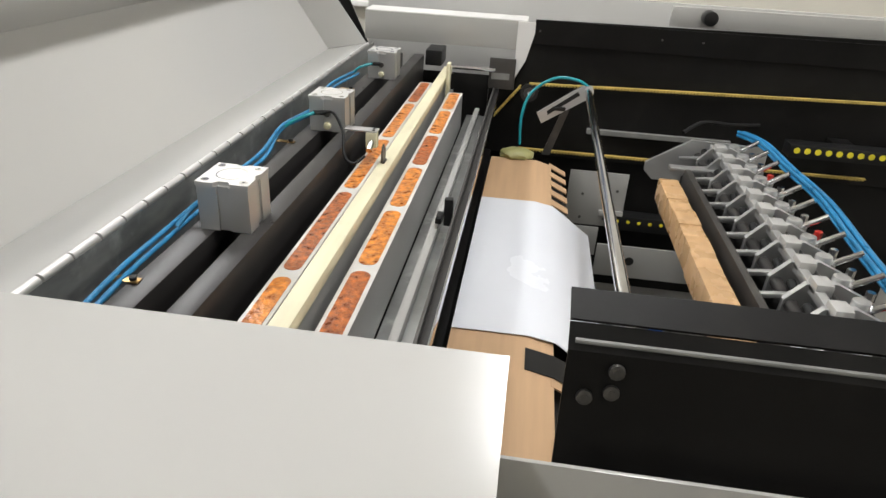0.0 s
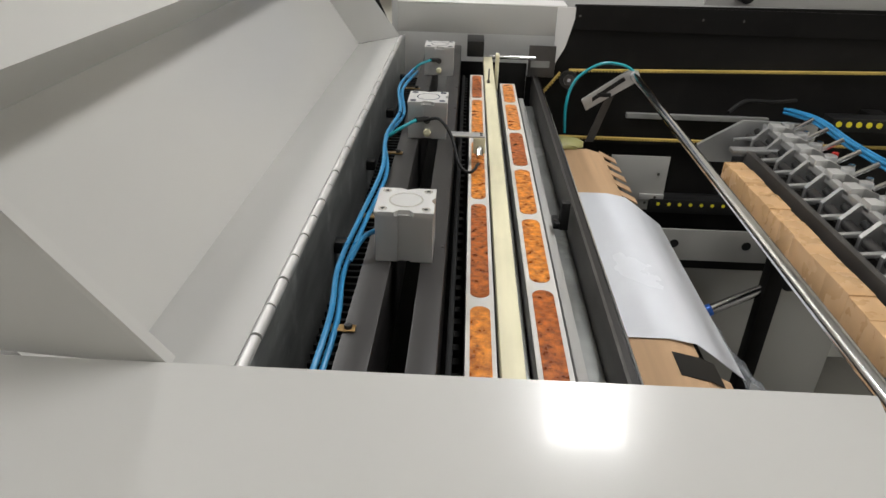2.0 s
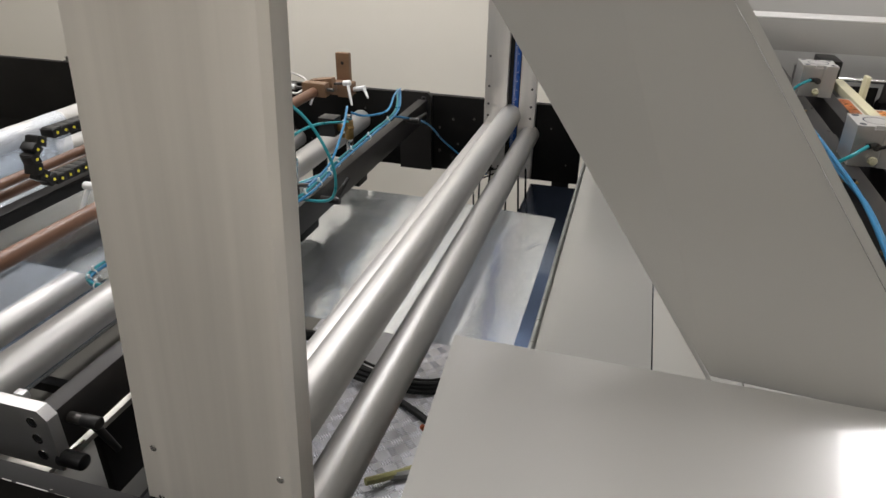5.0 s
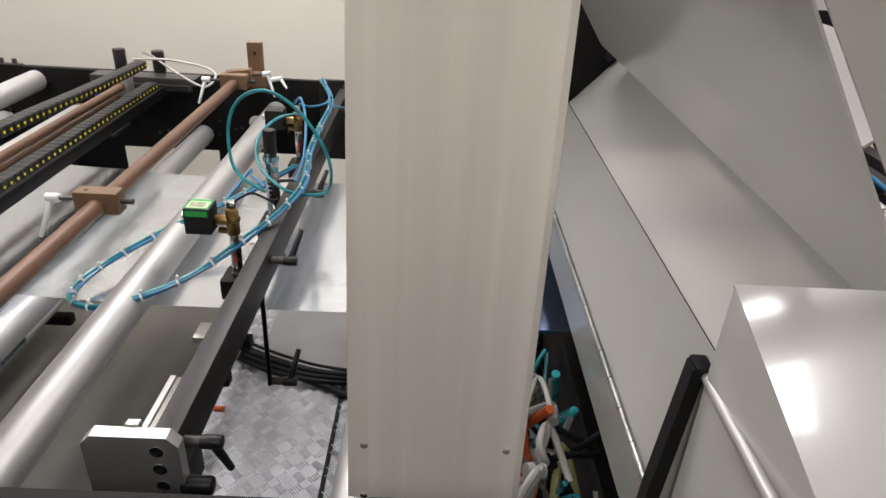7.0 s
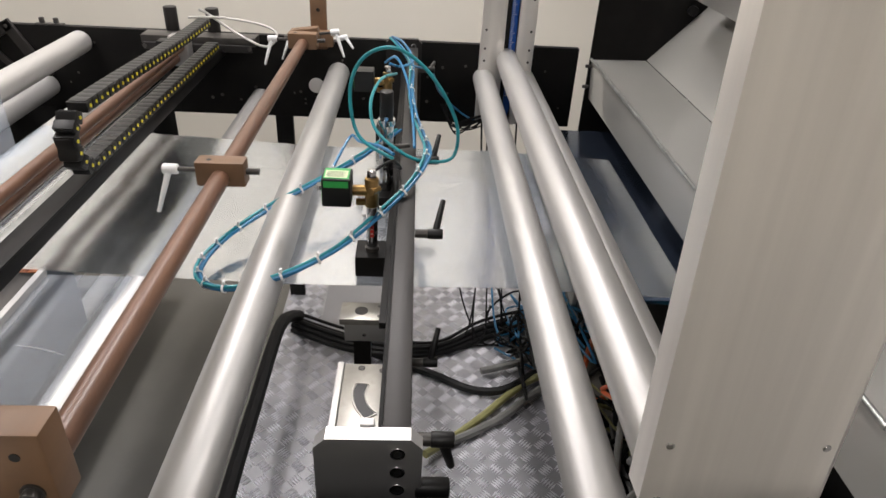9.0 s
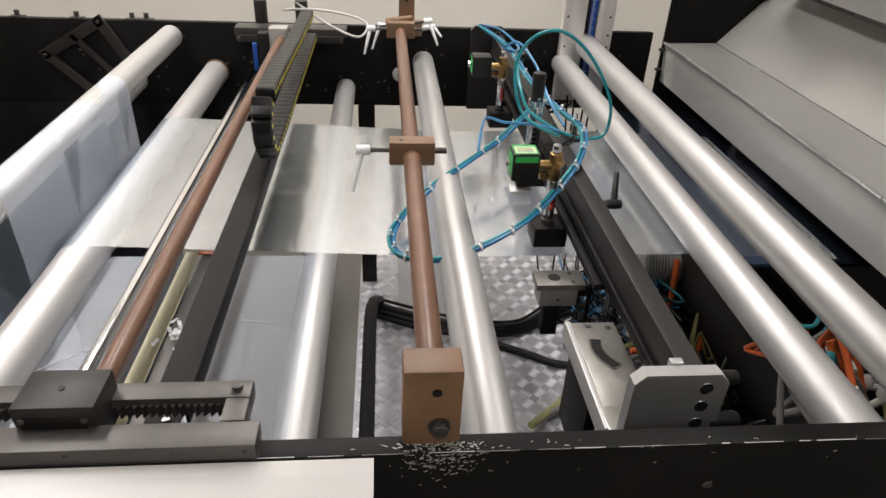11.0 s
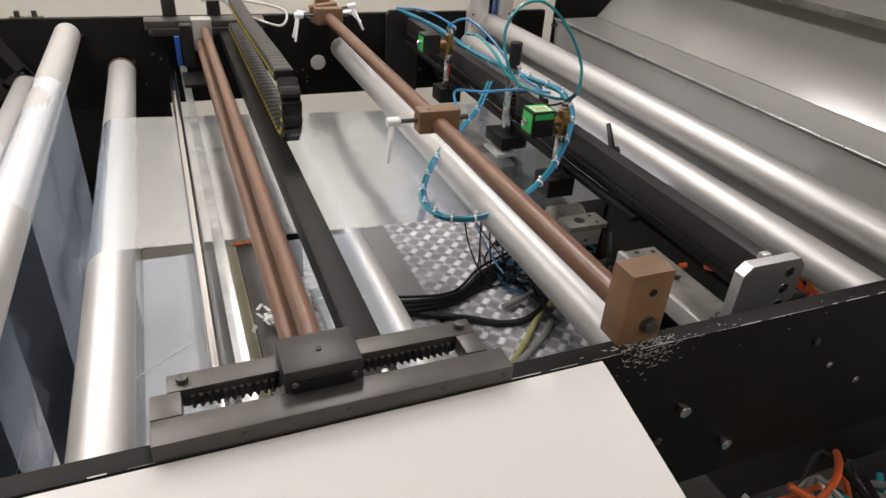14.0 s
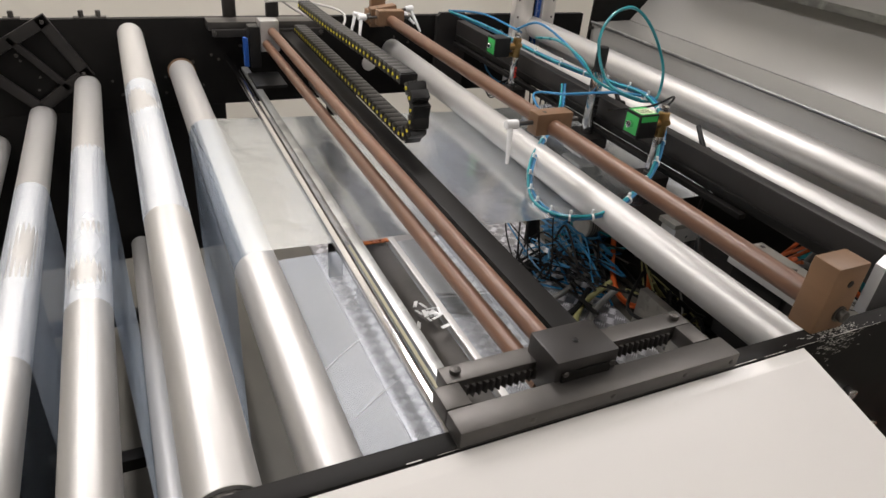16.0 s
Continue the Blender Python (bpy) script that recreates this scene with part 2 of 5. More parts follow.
def tube(points, r, seg=8, bm=None, steps=8, closed=False):
    bm = bm or bmesh.new()
    path = smooth_path(points, steps, closed)
    rings = []
    up = Vector((0, 0, 1))
    n = len(path)
    for i, p in enumerate(path):
        a = path[(i - 1) % n] if closed or i else p
        b = path[(i + 1) % n] if closed or i + 1 < n else p
        d = (b - a).normalized()
        side = d.cross(up)
        side = side.normalized() if side.length > 1e-3 else Vector((1, 0, 0))
        w = side.cross(d).normalized()
        up = w
        rings.append([bm.verts.new(p + r * (math.cos(k * math.tau / seg) * side + math.sin(k * math.tau / seg) * w)) for k in range(seg)])
    for i in range(n if closed else n - 1):
        a, b = rings[i], rings[(i + 1) % n]
        for k in range(seg):
            bm.faces.new((a[k], a[(k + 1) % seg], b[(k + 1) % seg], b[k]))
    if not closed:
        bm.faces.new(rings[0])
        bm.faces.new(rings[-1][::-1])
    bmesh.ops.recalc_face_normals(bm, faces=bm.faces)
    return bm


def ring(centre, axis, r_out, r_in, depth, seg=24, bm=None):
    """A flat ring or short pipe."""
    bm = bm or bmesh.new()
    m = Matrix.Translation(centre) @ Vector(axis).to_track_quat("Z", "Y").to_matrix().to_4x4()
    loops = []
    for r, h in ((r_out, -depth / 2), (r_out, depth / 2), (r_in, depth / 2), (r_in, -depth / 2)):
        loops.append([bm.verts.new(m @ Vector((r * math.cos(k * math.tau / seg), r * math.sin(k * math.tau / seg), h))) for k in range(seg)])
    for j in range(4):
        a, b = loops[j], loops[(j + 1) % 4]
        for k in range(seg):
            bm.faces.new((a[k], a[(k + 1) % seg], b[(k + 1) % seg], b[k]))
    bmesh.ops.recalc_face_normals(bm, faces=bm.faces)
    return bm


def finish(name, bm, mat, smooth=True):
    me = bpy.data.meshes.new(name)
    bm.to_mesh(me)
    bm.free()
    me.materials.append(mat)
    if smooth:
        for p in me.polygons:
            p.use_smooth = True
        me.set_sharp_from_angle(angle=radians(32))
    return me


def part(name, bm, mat, parent, label="", kind=""):
    ob = new(name, finish(name, bm, M[mat]))
    ob.parent = parent
    return tagged(ob, label, kind=kind)


def flat_faces(ob):
    """Flat faces, for folded sheet metal."""
    for f in ob.data.polygons:
        f.use_smooth = False
    return ob


def solo(name, bm, mat, label, category, group="", kind=""):
    return tagged(new(name, finish(name, bm, M[mat])), label, category, group, kind)


def thing(name, label, category, at=(0, 0, 0), group="", kind=""):
    ob = new(name)
    ob.location = at
    ob.empty_display_size = 0.02
    return tagged(ob, label, category, group, kind)


def structure(name, bm, mat, label="", category=""):
    return solo(name, bm, mat, label, category, kind="structure")


# ---- room ----
structure("floor", box(-4, -3, -0.1, 6, 3.6, 0, 0), "concrete", "grey coated workshop floor", "floor")
WIN = (1.30, 2.585, 1.327, 2.3)  # window opening in the north wall: x0, x1, z0, z1
wn = bmesh.new()
for x0, z0, x1, z1 in ((-4, 0, WIN[0], 3.3), (WIN[1], 0, 6, 3.3), (WIN[0], 0, WIN[1], WIN[2]), (WIN[0], WIN[3], WIN[1], 3.3)):
    box(x0, 3.6, z0, x1, 3.75, z1, 0, wn)
structure("wall_north", wn, "wall", "cream painted wall with a window", "wall")
structure("wall_south", box(-4, -3.15, 0, 6, -3, 3.3, 0), "wall", "cream painted wall", "wall")
structure("wall_east", box(6, -3.15, 0, 6.15, 3.75, 3.3, 0), "wall", "cream painted wall", "wall")
structure("wall_west", box(-4.15, -3.15, 0, -4, 3.75, 3.3, 0), "wall", "cream painted wall", "wall")
structure("ceiling", box(-4.15, -3.15, 3.3, 6.15, 3.75, 3.4, 0), "ceiling", "white ceiling", "ceiling")

win = tagged(thing("window_1", "white framed window in the cream wall", "window", ((WIN[0] + WIN[1]) / 2, 3.6, WIN[2])), kind="structure")
hw, hh = (WIN[1] - WIN[0]) / 2, WIN[3] - WIN[2]
fr = bmesh.new()
for x0, z0, x1, z1 in ((-hw - 0.06, -0.09, hw + 0.06, 0.035), (-hw - 0.06, hh - 0.03, hw + 0.06, hh + 0.06), (-hw - 0.06, 0.035, -hw + 0.03, hh - 0.03), (hw - 0.03, 0.035, hw + 0.06, hh - 0.03)):
    box(x0, -0.03, z0, x1, 0.1, z1, 0.006, fr)
part("window_frame", fr, "white", win)
part("window_sill", box(-hw - 0.08, -0.09, -0.10, hw + 0.08, -0.032, -0.075, 0.006), "white", win)
part("pane", box(-hw + 0.02, 0.04, 0.02, hw - 0.02, 0.046, hh - 0.02, 0), "glass_dark", win, "dark glass with a cluttered blue-grey view")


def ceiling_light(x, y, share=1.0):
    lt = thing("ceiling_light", "long white ceiling light, switched on, out of view", "ceiling light", (x, y, 3.3), "ceiling lights")
    f = bmesh.new()
    for a in ((-0.17, -0.62, 0.17, -0.595), (-0.17, 0.595, 0.17, 0.62), (-0.17, -0.595, -0.148, 0.595), (0.148, -0.595, 0.17, 0.595)):
        box(a[0], a[1], -0.03, a[2], a[3], -0.001, 0.002, f)
    part("frame", f, "white", lt)
    part("diffuser", box(-0.147, -0.594, -0.016, 0.147, 0.594, -0.002, 0), "lamp", lt, "glowing white diffuser")
    la = bpy.data.lights.new("ceiling_lamp", "AREA")
    la.energy, la.shape, la.size, la.size_y, la.color = LAMP_POWER * share, "RECTANGLE", 0.28, 1.16, LAMP_COLOUR
    new("ceiling_lamp", la).location = (x, y, 3.27)


# Light at x 2.39 follows its glint; the rest are added, unseen, for brightness.
for x, y, share in ((-1.15, 1.0, 0.5), (2.39, 1.34, 0.52), (5.2, 1.0, 0.5), (0.6, -1.6, 0.45), (5.2, -1.7, 0.2), (-1.15, 2.55, 0.65), (0.45, 2.55, 0.8)):
    ceiling_light(x, y, share)

# ---- film section: side frames ----
Y0, Y1 = 0.485, 2.30  # inner faces of the two side frames


def screw(parent, at, axis=(0, -1, 0), r=0.005, h=0.005, mat="chrome", name="screw"):
    a = Vector(axis)
    bm = rod((0, 0, 0), a * h, r, 12, bevel=0.0008)
    rod(a * (h - 0.0005), a * (h + 0.0004), r * 0.5, 6, bm)
    ob = part(name, bm, mat, parent)
    ob.location = at
    return ob


far = tagged(thing("side_frame_far", "black painted steel side frame with drilled holes", "side frame", (0, 2.3, 0.92)), kind="structure")
part("plate", box(-2.2, 0, -0.135, 1.29, 0.025, 0.142, 0.002), "black", far)
for x, z, r in ((0.40, -0.02, 0.026),):
    part("cover_disc", rod((x, -0.004, z), (x, 0.0, z), r, 28, bevel=0.001), "white", far, "white round cap")
rng = random.Random(4)
for x, z in [(rng.uniform(-0.75, 1.25), rng.uniform(-0.11, 0.11)) for _ in range(46)] + [(0.545, 0.05), (0.56, -0.06), (0.36, -0.07), (0.36, -0.085), (0.83, 0.06), (0.85, -0.03)]:
    screw(far, (x, -0.0005, z), (0, -1, 0), rng.choice((0.004, 0.005, 0.006)), 0.002, "steel", "bolt_head")
part("skirt", box(-2.2, 0.003, -0.68, -0.10, 0.009, -0.136, 0.001), "black", far)
near = tagged(thing("side_frame_near", "black painted steel side frame with scratched top edge", "side frame", (0, 0.46, 0.92)), kind="structure")
part("plate", box(-2.2, 0, -0.145, 1.19, 0.025, 0.147, 0.002), "black", near)
for x, z in ((0.48, 0.028), (0.583, -0.067), (0.46, -0.03), (0.75, 0.03), (0.83, -0.02), (0.70, 0.085)):
    screw(near, (x, -0.0005, z), (0, -1, 0), 0.009 if x in (0.48, 0.583) else 0.006, 0.014 if x in (0.48, 0.583) else 0.003, "chrome" if x in (0.48, 0.583, 0.75, 0.83) else "steel", "bolt_head")
# bare metal where the paint is worn from the top edge
wear = bmesh.new()
x = -0.2
while x < 0.98:
    w = rng.uniform(0.004, 0.05)
    box(x, 0.0, 0.1471, x + w, rng.uniform(0.0002, 0.0016), 0.1473, 0, wear)
    x += w + rng.uniform(0.001, 0.02)
for k in range(300):
    cx = rng.gauss(0.40, 0.022) if k < 270 else rng.uniform(0.3, 0.98)
    w, t = rng.uniform(0.0004, 0.0028), rng.uniform(0.00012, 0.0005)
    tilt = Matrix.Rotation(rng.gauss(0, 0.5), 4, "Z" if k % 2 else "Y")
    if k % 2:
        box(-w, -t, 0, w, t, 0.0003, 0, wear, Matrix.Translation((cx, rng.uniform(0.002, 0.014), 0.1471)) @ tilt)
    else:
        box(-w, 0, -t, w, 0.0003, t, 0, wear, Matrix.Translation((cx, -0.0004, 0.146 - abs(rng.gauss(0, 0.016)))) @ tilt)
part("worn_edge", wear, "pale_cable", near, "bare scratched metal patches", "stuff")


def roller(x, z, r, y0=Y0, y1=Y1, label="matt aluminium guide roller between the side frames", rim=0.0):
    t = thing("guide_roller", label, "roller", (x, y0, z), "guide rollers")
    w = y1 - y0
    part("shell", rod((0, 0.02, 0), (0, w - 0.012, 0), r, 48, bevel=0.002), "alu", t)
    part("shaft", rod((0, -0.001, 0), (0, w + 0.002, 0), r * 0.4, 16), "chrome", t)
    part("bearing", ring((0, 0.017, 0), (0, 1, 0), r * 0.85, r * 0.4, 0.008), "steel", t)
    if rim:
        part("end_ring", ring((0, w - 0.02, 0), (0, 1, 0), r + rim, r - 0.002, 0.01), "brown", t, "dark brown end ring")
    return t


roller(-0.358, 1.018, 0.0355)
roller(-0.226, 0.903, 0.0385, rim=0.003)
roller(0.211, 0.852, 0.033)
roller(0.479, 0.950, 0.036)
roller(0.970, 0.954, 0.036, y0=0.52)
roller(1.042, 1.023, 0.037, y0=0.52)
roller(1.110, 0.957, 0.034, y0=0.52)
roller(-0.497, 0.868, 0.036)
roller(-0.632, 0.783, 0.036)
roller(-0.77, 0.70, 0.036)
for x, r in ((-0.2935, 0.028), (-0.4275, 0.033), (-0.5645, 0.031)):
    roller(x, 0.30, r, label="matt aluminium dancer roller low between the side frames")

# slotted guide bracket on the far frame
br = thing("slotted_bracket", "black slotted steel bracket bolted to the side frame", "bracket", (-0.6, 2.285, 0.95))
bm = bmesh.new()
for a, b, w in (((-0.17, 0.0), (0.02, 0.11), 0.034), ((0.02, 0.11), (0.105, -0.04), 0.034), ((0.105, -0.04), (-0.03, -0.14), 0.034), ((-0.17, 0.0), (-0.03, -0.14), 0.03), ((-0.07, 0.06), (0.05, -0.08), 0.02)):
    a, b = Vector((a[0], 0, a[1])), Vector((b[0], 0, b[1]))
    d = b - a
    m = Matrix.Translation((a + b) / 2) @ Matrix.Rotation(-math.atan2(d.z, d.x), 4, "Y")
    box(-d.length / 2 - w / 2, -0.006, -w / 2, d.length / 2 + w / 2, 0.008, w / 2, 0.003, bm, m)
part("slotted_plate", bm, "anthracite", br)
for x, z in ((0.02, 0.11), (-0.17, 0.0), (0.1, -0.04)):
    screw(br, (x, -0.007, z), r=0.006, mat="steel", name="bolt")

# bolts that stand on the far frame's top edge
for x in (-0.84, -0.655, -0.48, -0.435):
    b = thing("frame_bolt", "small black hex bolt with plate on the frame edge", "bolt", (x, 2.312, 1.062), "frame bolts")
    part("washer_plate", box(-0.022, -0.012, 0, 0.022, 0.012, 0.005), "steel", b)
    part("bolt_head", rod((0, 0, 0.005), (0, 0, 0.022), 0.008, 6, bevel=0.001), "steel", b)
for x in (-0.063, 0.071):
    solo("dark_post", rod((x, 2.313, 1.062), (x, 2.313, 1.137), 0.021, 24, bevel=0.002), "anthracite", "dark grey round post on the frame edge", "post", "dark posts")

# ---- film web ----
FN, FF = 1.078, 1.738
def web(profile, y0, y1, n=1, name="film_web", label="clear plastic film web running over the rollers", mat="film", t=0.0006):
    """Film along a path in (x, z), with slight waves across."""
    bm = bmesh.new()
    pts = [Vector((p[0], 0, p[1])) for p in profile]
    cols = 9
    grid = []
    for i, p in enumerate(pts):
        row = []
        for j in range(cols):
            s = j / (cols - 1)
            row.append(bm.verts.new((p.x, y0 + (y1 - y0) * s, p.z + 0.0012 * noise.noise((p.x * 9, s * 6, 3.0)))))
        grid.append(row)
    for i in range(len(pts) - 1):
        for j in range(cols - 1):
            bm.faces.new((grid[i][j], grid[i + 1][j], grid[i + 1][j + 1], grid[i][j + 1]))
    bmesh.ops.solidify(bm, geom=bm.faces[:], thickness=t)
    ob = solo(name, bm, mat, label, "film")
    ob.visible_shadow = False
    return ob


def arc(cx, cz, r, a0, a1, n=8):
    return [(cx + r * math.cos(radians(a0 + (a1 - a0) * k / n)), cz + r * math.sin(radians(a0 + (a1 - a0) * k / n))) for k in range(n + 1)]


flat = arc(-0.226, 0.903, 0.0392, 178, 84, 10) + [(-0.226 + (0.479 + 0.226) * k / 16, 0.942 - 0.0295 * k / 16) for k in range(1, 16)] + [(0.479, 0.9125), (0.6, 0.913), (0.75, 0.914), (0.88, 0.9155)]
flat += [(0.97, 0.9165), (1.0, 0.913), (1.042, 0.911), (1.11, 0.909), (1.2, 0.905), (1.28, 0.902)]
web(flat, FN, FF)
def drop(x, z0, z1, n=5):
    return [(x, z0 + (z1 - z0) * k / n) for k in range(n + 1)]


loop = drop(-0.2655, 0.90, 0.30) + arc(-0.2935, 0.30, 0.0287, 0, -180) + drop(-0.3222, 0.30, 1.018) + arc(-0.358, 1.018, 0.0360, 0, 180, 12)
loop += drop(-0.394, 1.018, 0.30) + arc(-0.4275, 0.30, 0.0335, 0, -180) + drop(-0.461, 0.30, 0.868) + arc(-0.497, 0.868, 0.0365, 0, 180, 12)
loop += drop(-0.5335, 0.868, 0.30) + arc(-0.5645, 0.30, 0.0315, 0, -180) + drop(-0.5955, 0.30, 0.783) + arc(-0.632, 0.783, 0.0365, 0, 180, 12) + drop(-0.6685, 0.783, 0.25)
web(loop, FN, FF, label="clear plastic film looped up and down over the rollers", mat="film_loop")
# clear sheet and dirty heater plate near the operator's side
pane = thing("clear_guard_sheet", "clear plastic guard sheet with creases, lying on the rollers", "plastic sheet", (0, 0, 0.8855))
part("sheet", box(-0.215, 0.6, -0.001, 0.21, 1.128, 0.0005, 0), "film_thin", pane)
for x0, y0, x1, y1 in ((-0.19, 0.80, -0.11, 0.86), (-0.17, 0.70, -0.09, 0.75), (0.10, 0.92, 0.18, 0.90)):
    part("crease", tube([(x0, y0, 0.001), ((x0 + x1) / 2, (y0 + y1) / 2 + 0.002, 0.0013), (x1, y1, 0.001)], 0.0005, 6, None, 4), "tie", pane)
hp = thing("heater_plate", "dirty dark brown heater plate with torn tape on it", "heater plate", (0, 0, 0.890))
part("plate", box(-0.014, 0.56, -0.03, 0.032, 1.13, 0.0, 0.002), "steel", hp)
part("tape_strip", box(-0.045, 0.56, 0.002, -0.016, 1.13, 0.004, 0), "ivory", hp, "yellowed tape strip")
torn = bmesh.new()
for k in range(16):
    a = rng.uniform(0, 6.28)
    box(-0.008, -0.003, 0, 0.008, 0.003, 0.0012, 0, torn, Matrix.Translation((0.008 + rng.gauss(0, 0.012), 0.86 + rng.gauss(0, 0.014), 0.016 + rng.uniform(0, 0.004))) @ Matrix.Rotation(a, 4, "Z") @ Matrix.Rotation(rng.uniform(-0.6, 0.6), 4, "X"))
part("torn_tape", torn, "tie", hp, "torn whitish tape scraps")
part("edge_rail", box(0.036, 0.56, -0.02, 0.048, 1.13, 0.008, 0.001), "alu", hp)
part("charred_edge", box(-0.02, 1.118, 0.0045, 0.035, 1.13, 0.0075, 0.001), "amber_dark", hp)

# ---- cross slide with rods, rack frames and cable chain ----
solo("guide_rod", rod((-0.081, Y0, 0.937), (-0.081, Y1, 0.937), 0.0105, 24), "chrome", "polished steel guide rod between the side frames", "rod")
solo("light_strip_rail", box(-0.056, 0.56, 0.925, -0.036, 2.2, 0.935, 0.001), "galv", "bright flat aluminium rail beside the guide rod", "rail")
rk = thing("rack_frame", "dark steel rack frame bolted on the side frame", "rack frame", (0.035, 0.46, 1.062))
part("front_rail", box(-0.181, -0.001, 0.0062, 0.181, 0.032, 0.026, 0.002), "steel", rk)
part("base_plate", box(-0.181, -0.001, 0.0052, 0.181, 0.034, 0.006, 0), "steel", rk)
part("back_rail", box(-0.165, 0.066, 0.004, 0.165, 0.092, 0.026, 0.002), "steel", rk)
for x0, x1 in ((-0.181, -0.152), (0.140, 0.165)):
    part("end_piece", box(x0, 0.0325, 0.004, x1, 0.0655, 0.0262, 0.002), "steel", rk)
teeth = bmesh.new()
for k in range(36):
    x = -0.145 + k * 0.0078
    prism([(x, 0.0665), (x + 0.0022, 0.0615), (x + 0.0040, 0.0615), (x + 0.0062, 0.0665)], 0.003, 0.018, teeth, "z")
part("rack_teeth", teeth, "steel", rk, "machined rack teeth", "stuff")
part("rack_body", box(-0.15, 0.0667, 0.003, 0.14, 0.074, 0.018, 0), "steel", rk)
for x in (-0.15, 0.15):
    screw(rk, (x, 0.079, 0.026), (0, 0, 1), 0.006, 0.006, "steel", "bolt")
for x in (-0.1, 0.0, 0.1, 0.17):
    screw(rk, (x, -0.001, 0.016), (0, -1, 0), 0.0035, 0.001, "steel", "bolt")
car = thing("slide_carriage", "dark steel slide carriage block on the rack frame", "carriage", (0.018, 0.517, 1.088))
part("block", box(-0.040, -0.027, -0.030, 0.040, 0.029, 0.026, 0.0025), "anthracite", car)
part("pinion_housing", box(-0.033, -0.030, -0.034, 0.030, -0.0275, 0.012, 0.001), "black", car)
for x, z in ((-0.03, 0.012), (0.03, 0.012), (-0.03, -0.012), (0.03, -0.01)):
    screw(car, (x, -0.0305, z), (0, -1, 0), 0.0035, 0.002, "steel", "screw")
screw(car, (0.0, 0.0, 0.0262), (0, 0, 1), 0.0035, 0.0006, "black_plastic", "hole_plug")
for x, z in ((0.008, 1.028), (0.026, 1.064)):
    solo("brown_rod", rod((x, 0.545, z), (x, 2.1, z), 0.0125, 20), "brown_rod", "brown fabric-laminate rod held by the slide carriages", "rod", "brown rods")
fc = thing("far_slide_carriage", "pale aluminium carriage block with a blue clip", "carriage", (0.017, 2.12, 1.05))
part("block", box(-0.026, -0.02, -0.045, 0.03, 0.03, 0.045, 0.003), "alu_plate", fc)
part("side_plate", box(-0.06, -0.025, -0.09, -0.028, 0.02, 0.03, 0.002), "black_plastic", fc)
part("clip", box(-0.078, -0.03, -0.085, -0.064, -0.012, 0.0, 0.003), "blue_part", fc, "bright blue plastic clip")
part("glide_plate", box(-0.07, -0.15, -0.115, 0.02, -0.02, -0.105, 0.002), "black_plastic", fc)
fm = thing("far_rack_frame", "black rack bar on the far side frame", "rack frame", (0.04, 2.26, 1.05))
part("bar", box(-0.18, -0.03, -0.012, 0.18, 0.038, 0.014, 0.002), "steel", fm)
part("lower_bar", box(-0.17, -0.045, -0.028, 0.17, -0.0315, -0.006, 0.002), "anthracite", fm)
for x in (-0.165, 0.165):
    screw(fm, (x, -0.0455, -0.016), (0, -1, 0), 0.007, 0.003, "steel", "bolt")
tr = thing("chain_trough", "black steel angle bar under the cable chain", "angle bar", (0.095, 0.47, 1.02))
part("flat", box(-0.02, 0, 0.012, 0.02, 1.78, 0.016, 0.001), "black", tr)
part("flange", box(-0.02, 0, -0.022, -0.016, 1.78, 0.0115, 0.001), "black", tr)
part("right_flange", box(0.016, 0.1, -0.016, 0.02, 1.78, 0.0115, 0.001), "black", tr)
for y in (0.045, 0.075):
    screw(tr, (0.004, y, 0.0162), (0, 0, 1), 0.005, 0.003, "chrome")

chain = thing("cable_chain", "black plastic cable chain with yellow crossbar ends", "cable chain", (0.116, 0, 0))
W = 0.017
link_bm = box(-W, -0.0125, -0.012, W, 0.0125, 0.012, 0.003)
box(-W - 0.0015, -0.006, -0.0095, W + 0.0015, 0.0155, 0.0095, 0.001, link_bm)
link_me = finish("chain_link", link_bm, M["black_plastic"])
dot_bm = rod((-W - 0.003, 0.002, 0), (W + 0.003, 0.002, 0), 0.0036, 8)
dot_me = finish("crossbar", dot_bm, M["yellow"])
ZL, ZU, YB = 1.066, 1.172, 1.245
run, y = [], 2.06
while y > YB:
    run.append((y, ZU - 0.03 * (y - YB) + 0.003 * math.sin(y * 6), 0.0))
    y -= 0.0255
R = (ZU - ZL) / 2
for k in range(1, 7):
    a = math.pi * k / 7
    run.append((YB - R * math.sin(a), ZL + R + R * math.cos(a), a))
y = YB
while y < 2.12:
    run.append((y, ZL, math.pi))
    y += 0.0255
for y, z, a in run:
    lk = new("chain_link", link_me)
    lk.parent = chain
    lk.matrix_local = Matrix.Translation((0, y, z)) @ Matrix.Rotation(-a + math.pi, 4, "X")
    dk = new("crossbar", dot_me)
    dk.parent = lk
solo("chain_cable", tube([(0.06, 2.22, 1.15), (0.08, 2.25, 1.13), (0.16, 2.24, 1.08), (0.26, 2.2, 1.05), (0.29, 2.24, 1.08), (0.24, 2.27, 1.10), (0.12, 2.26, 1.12), (0.03, 2.2, 1.13)], 0.004, 8), "pale_cable", "pale grey cable looped behind the cable chain", "cable")

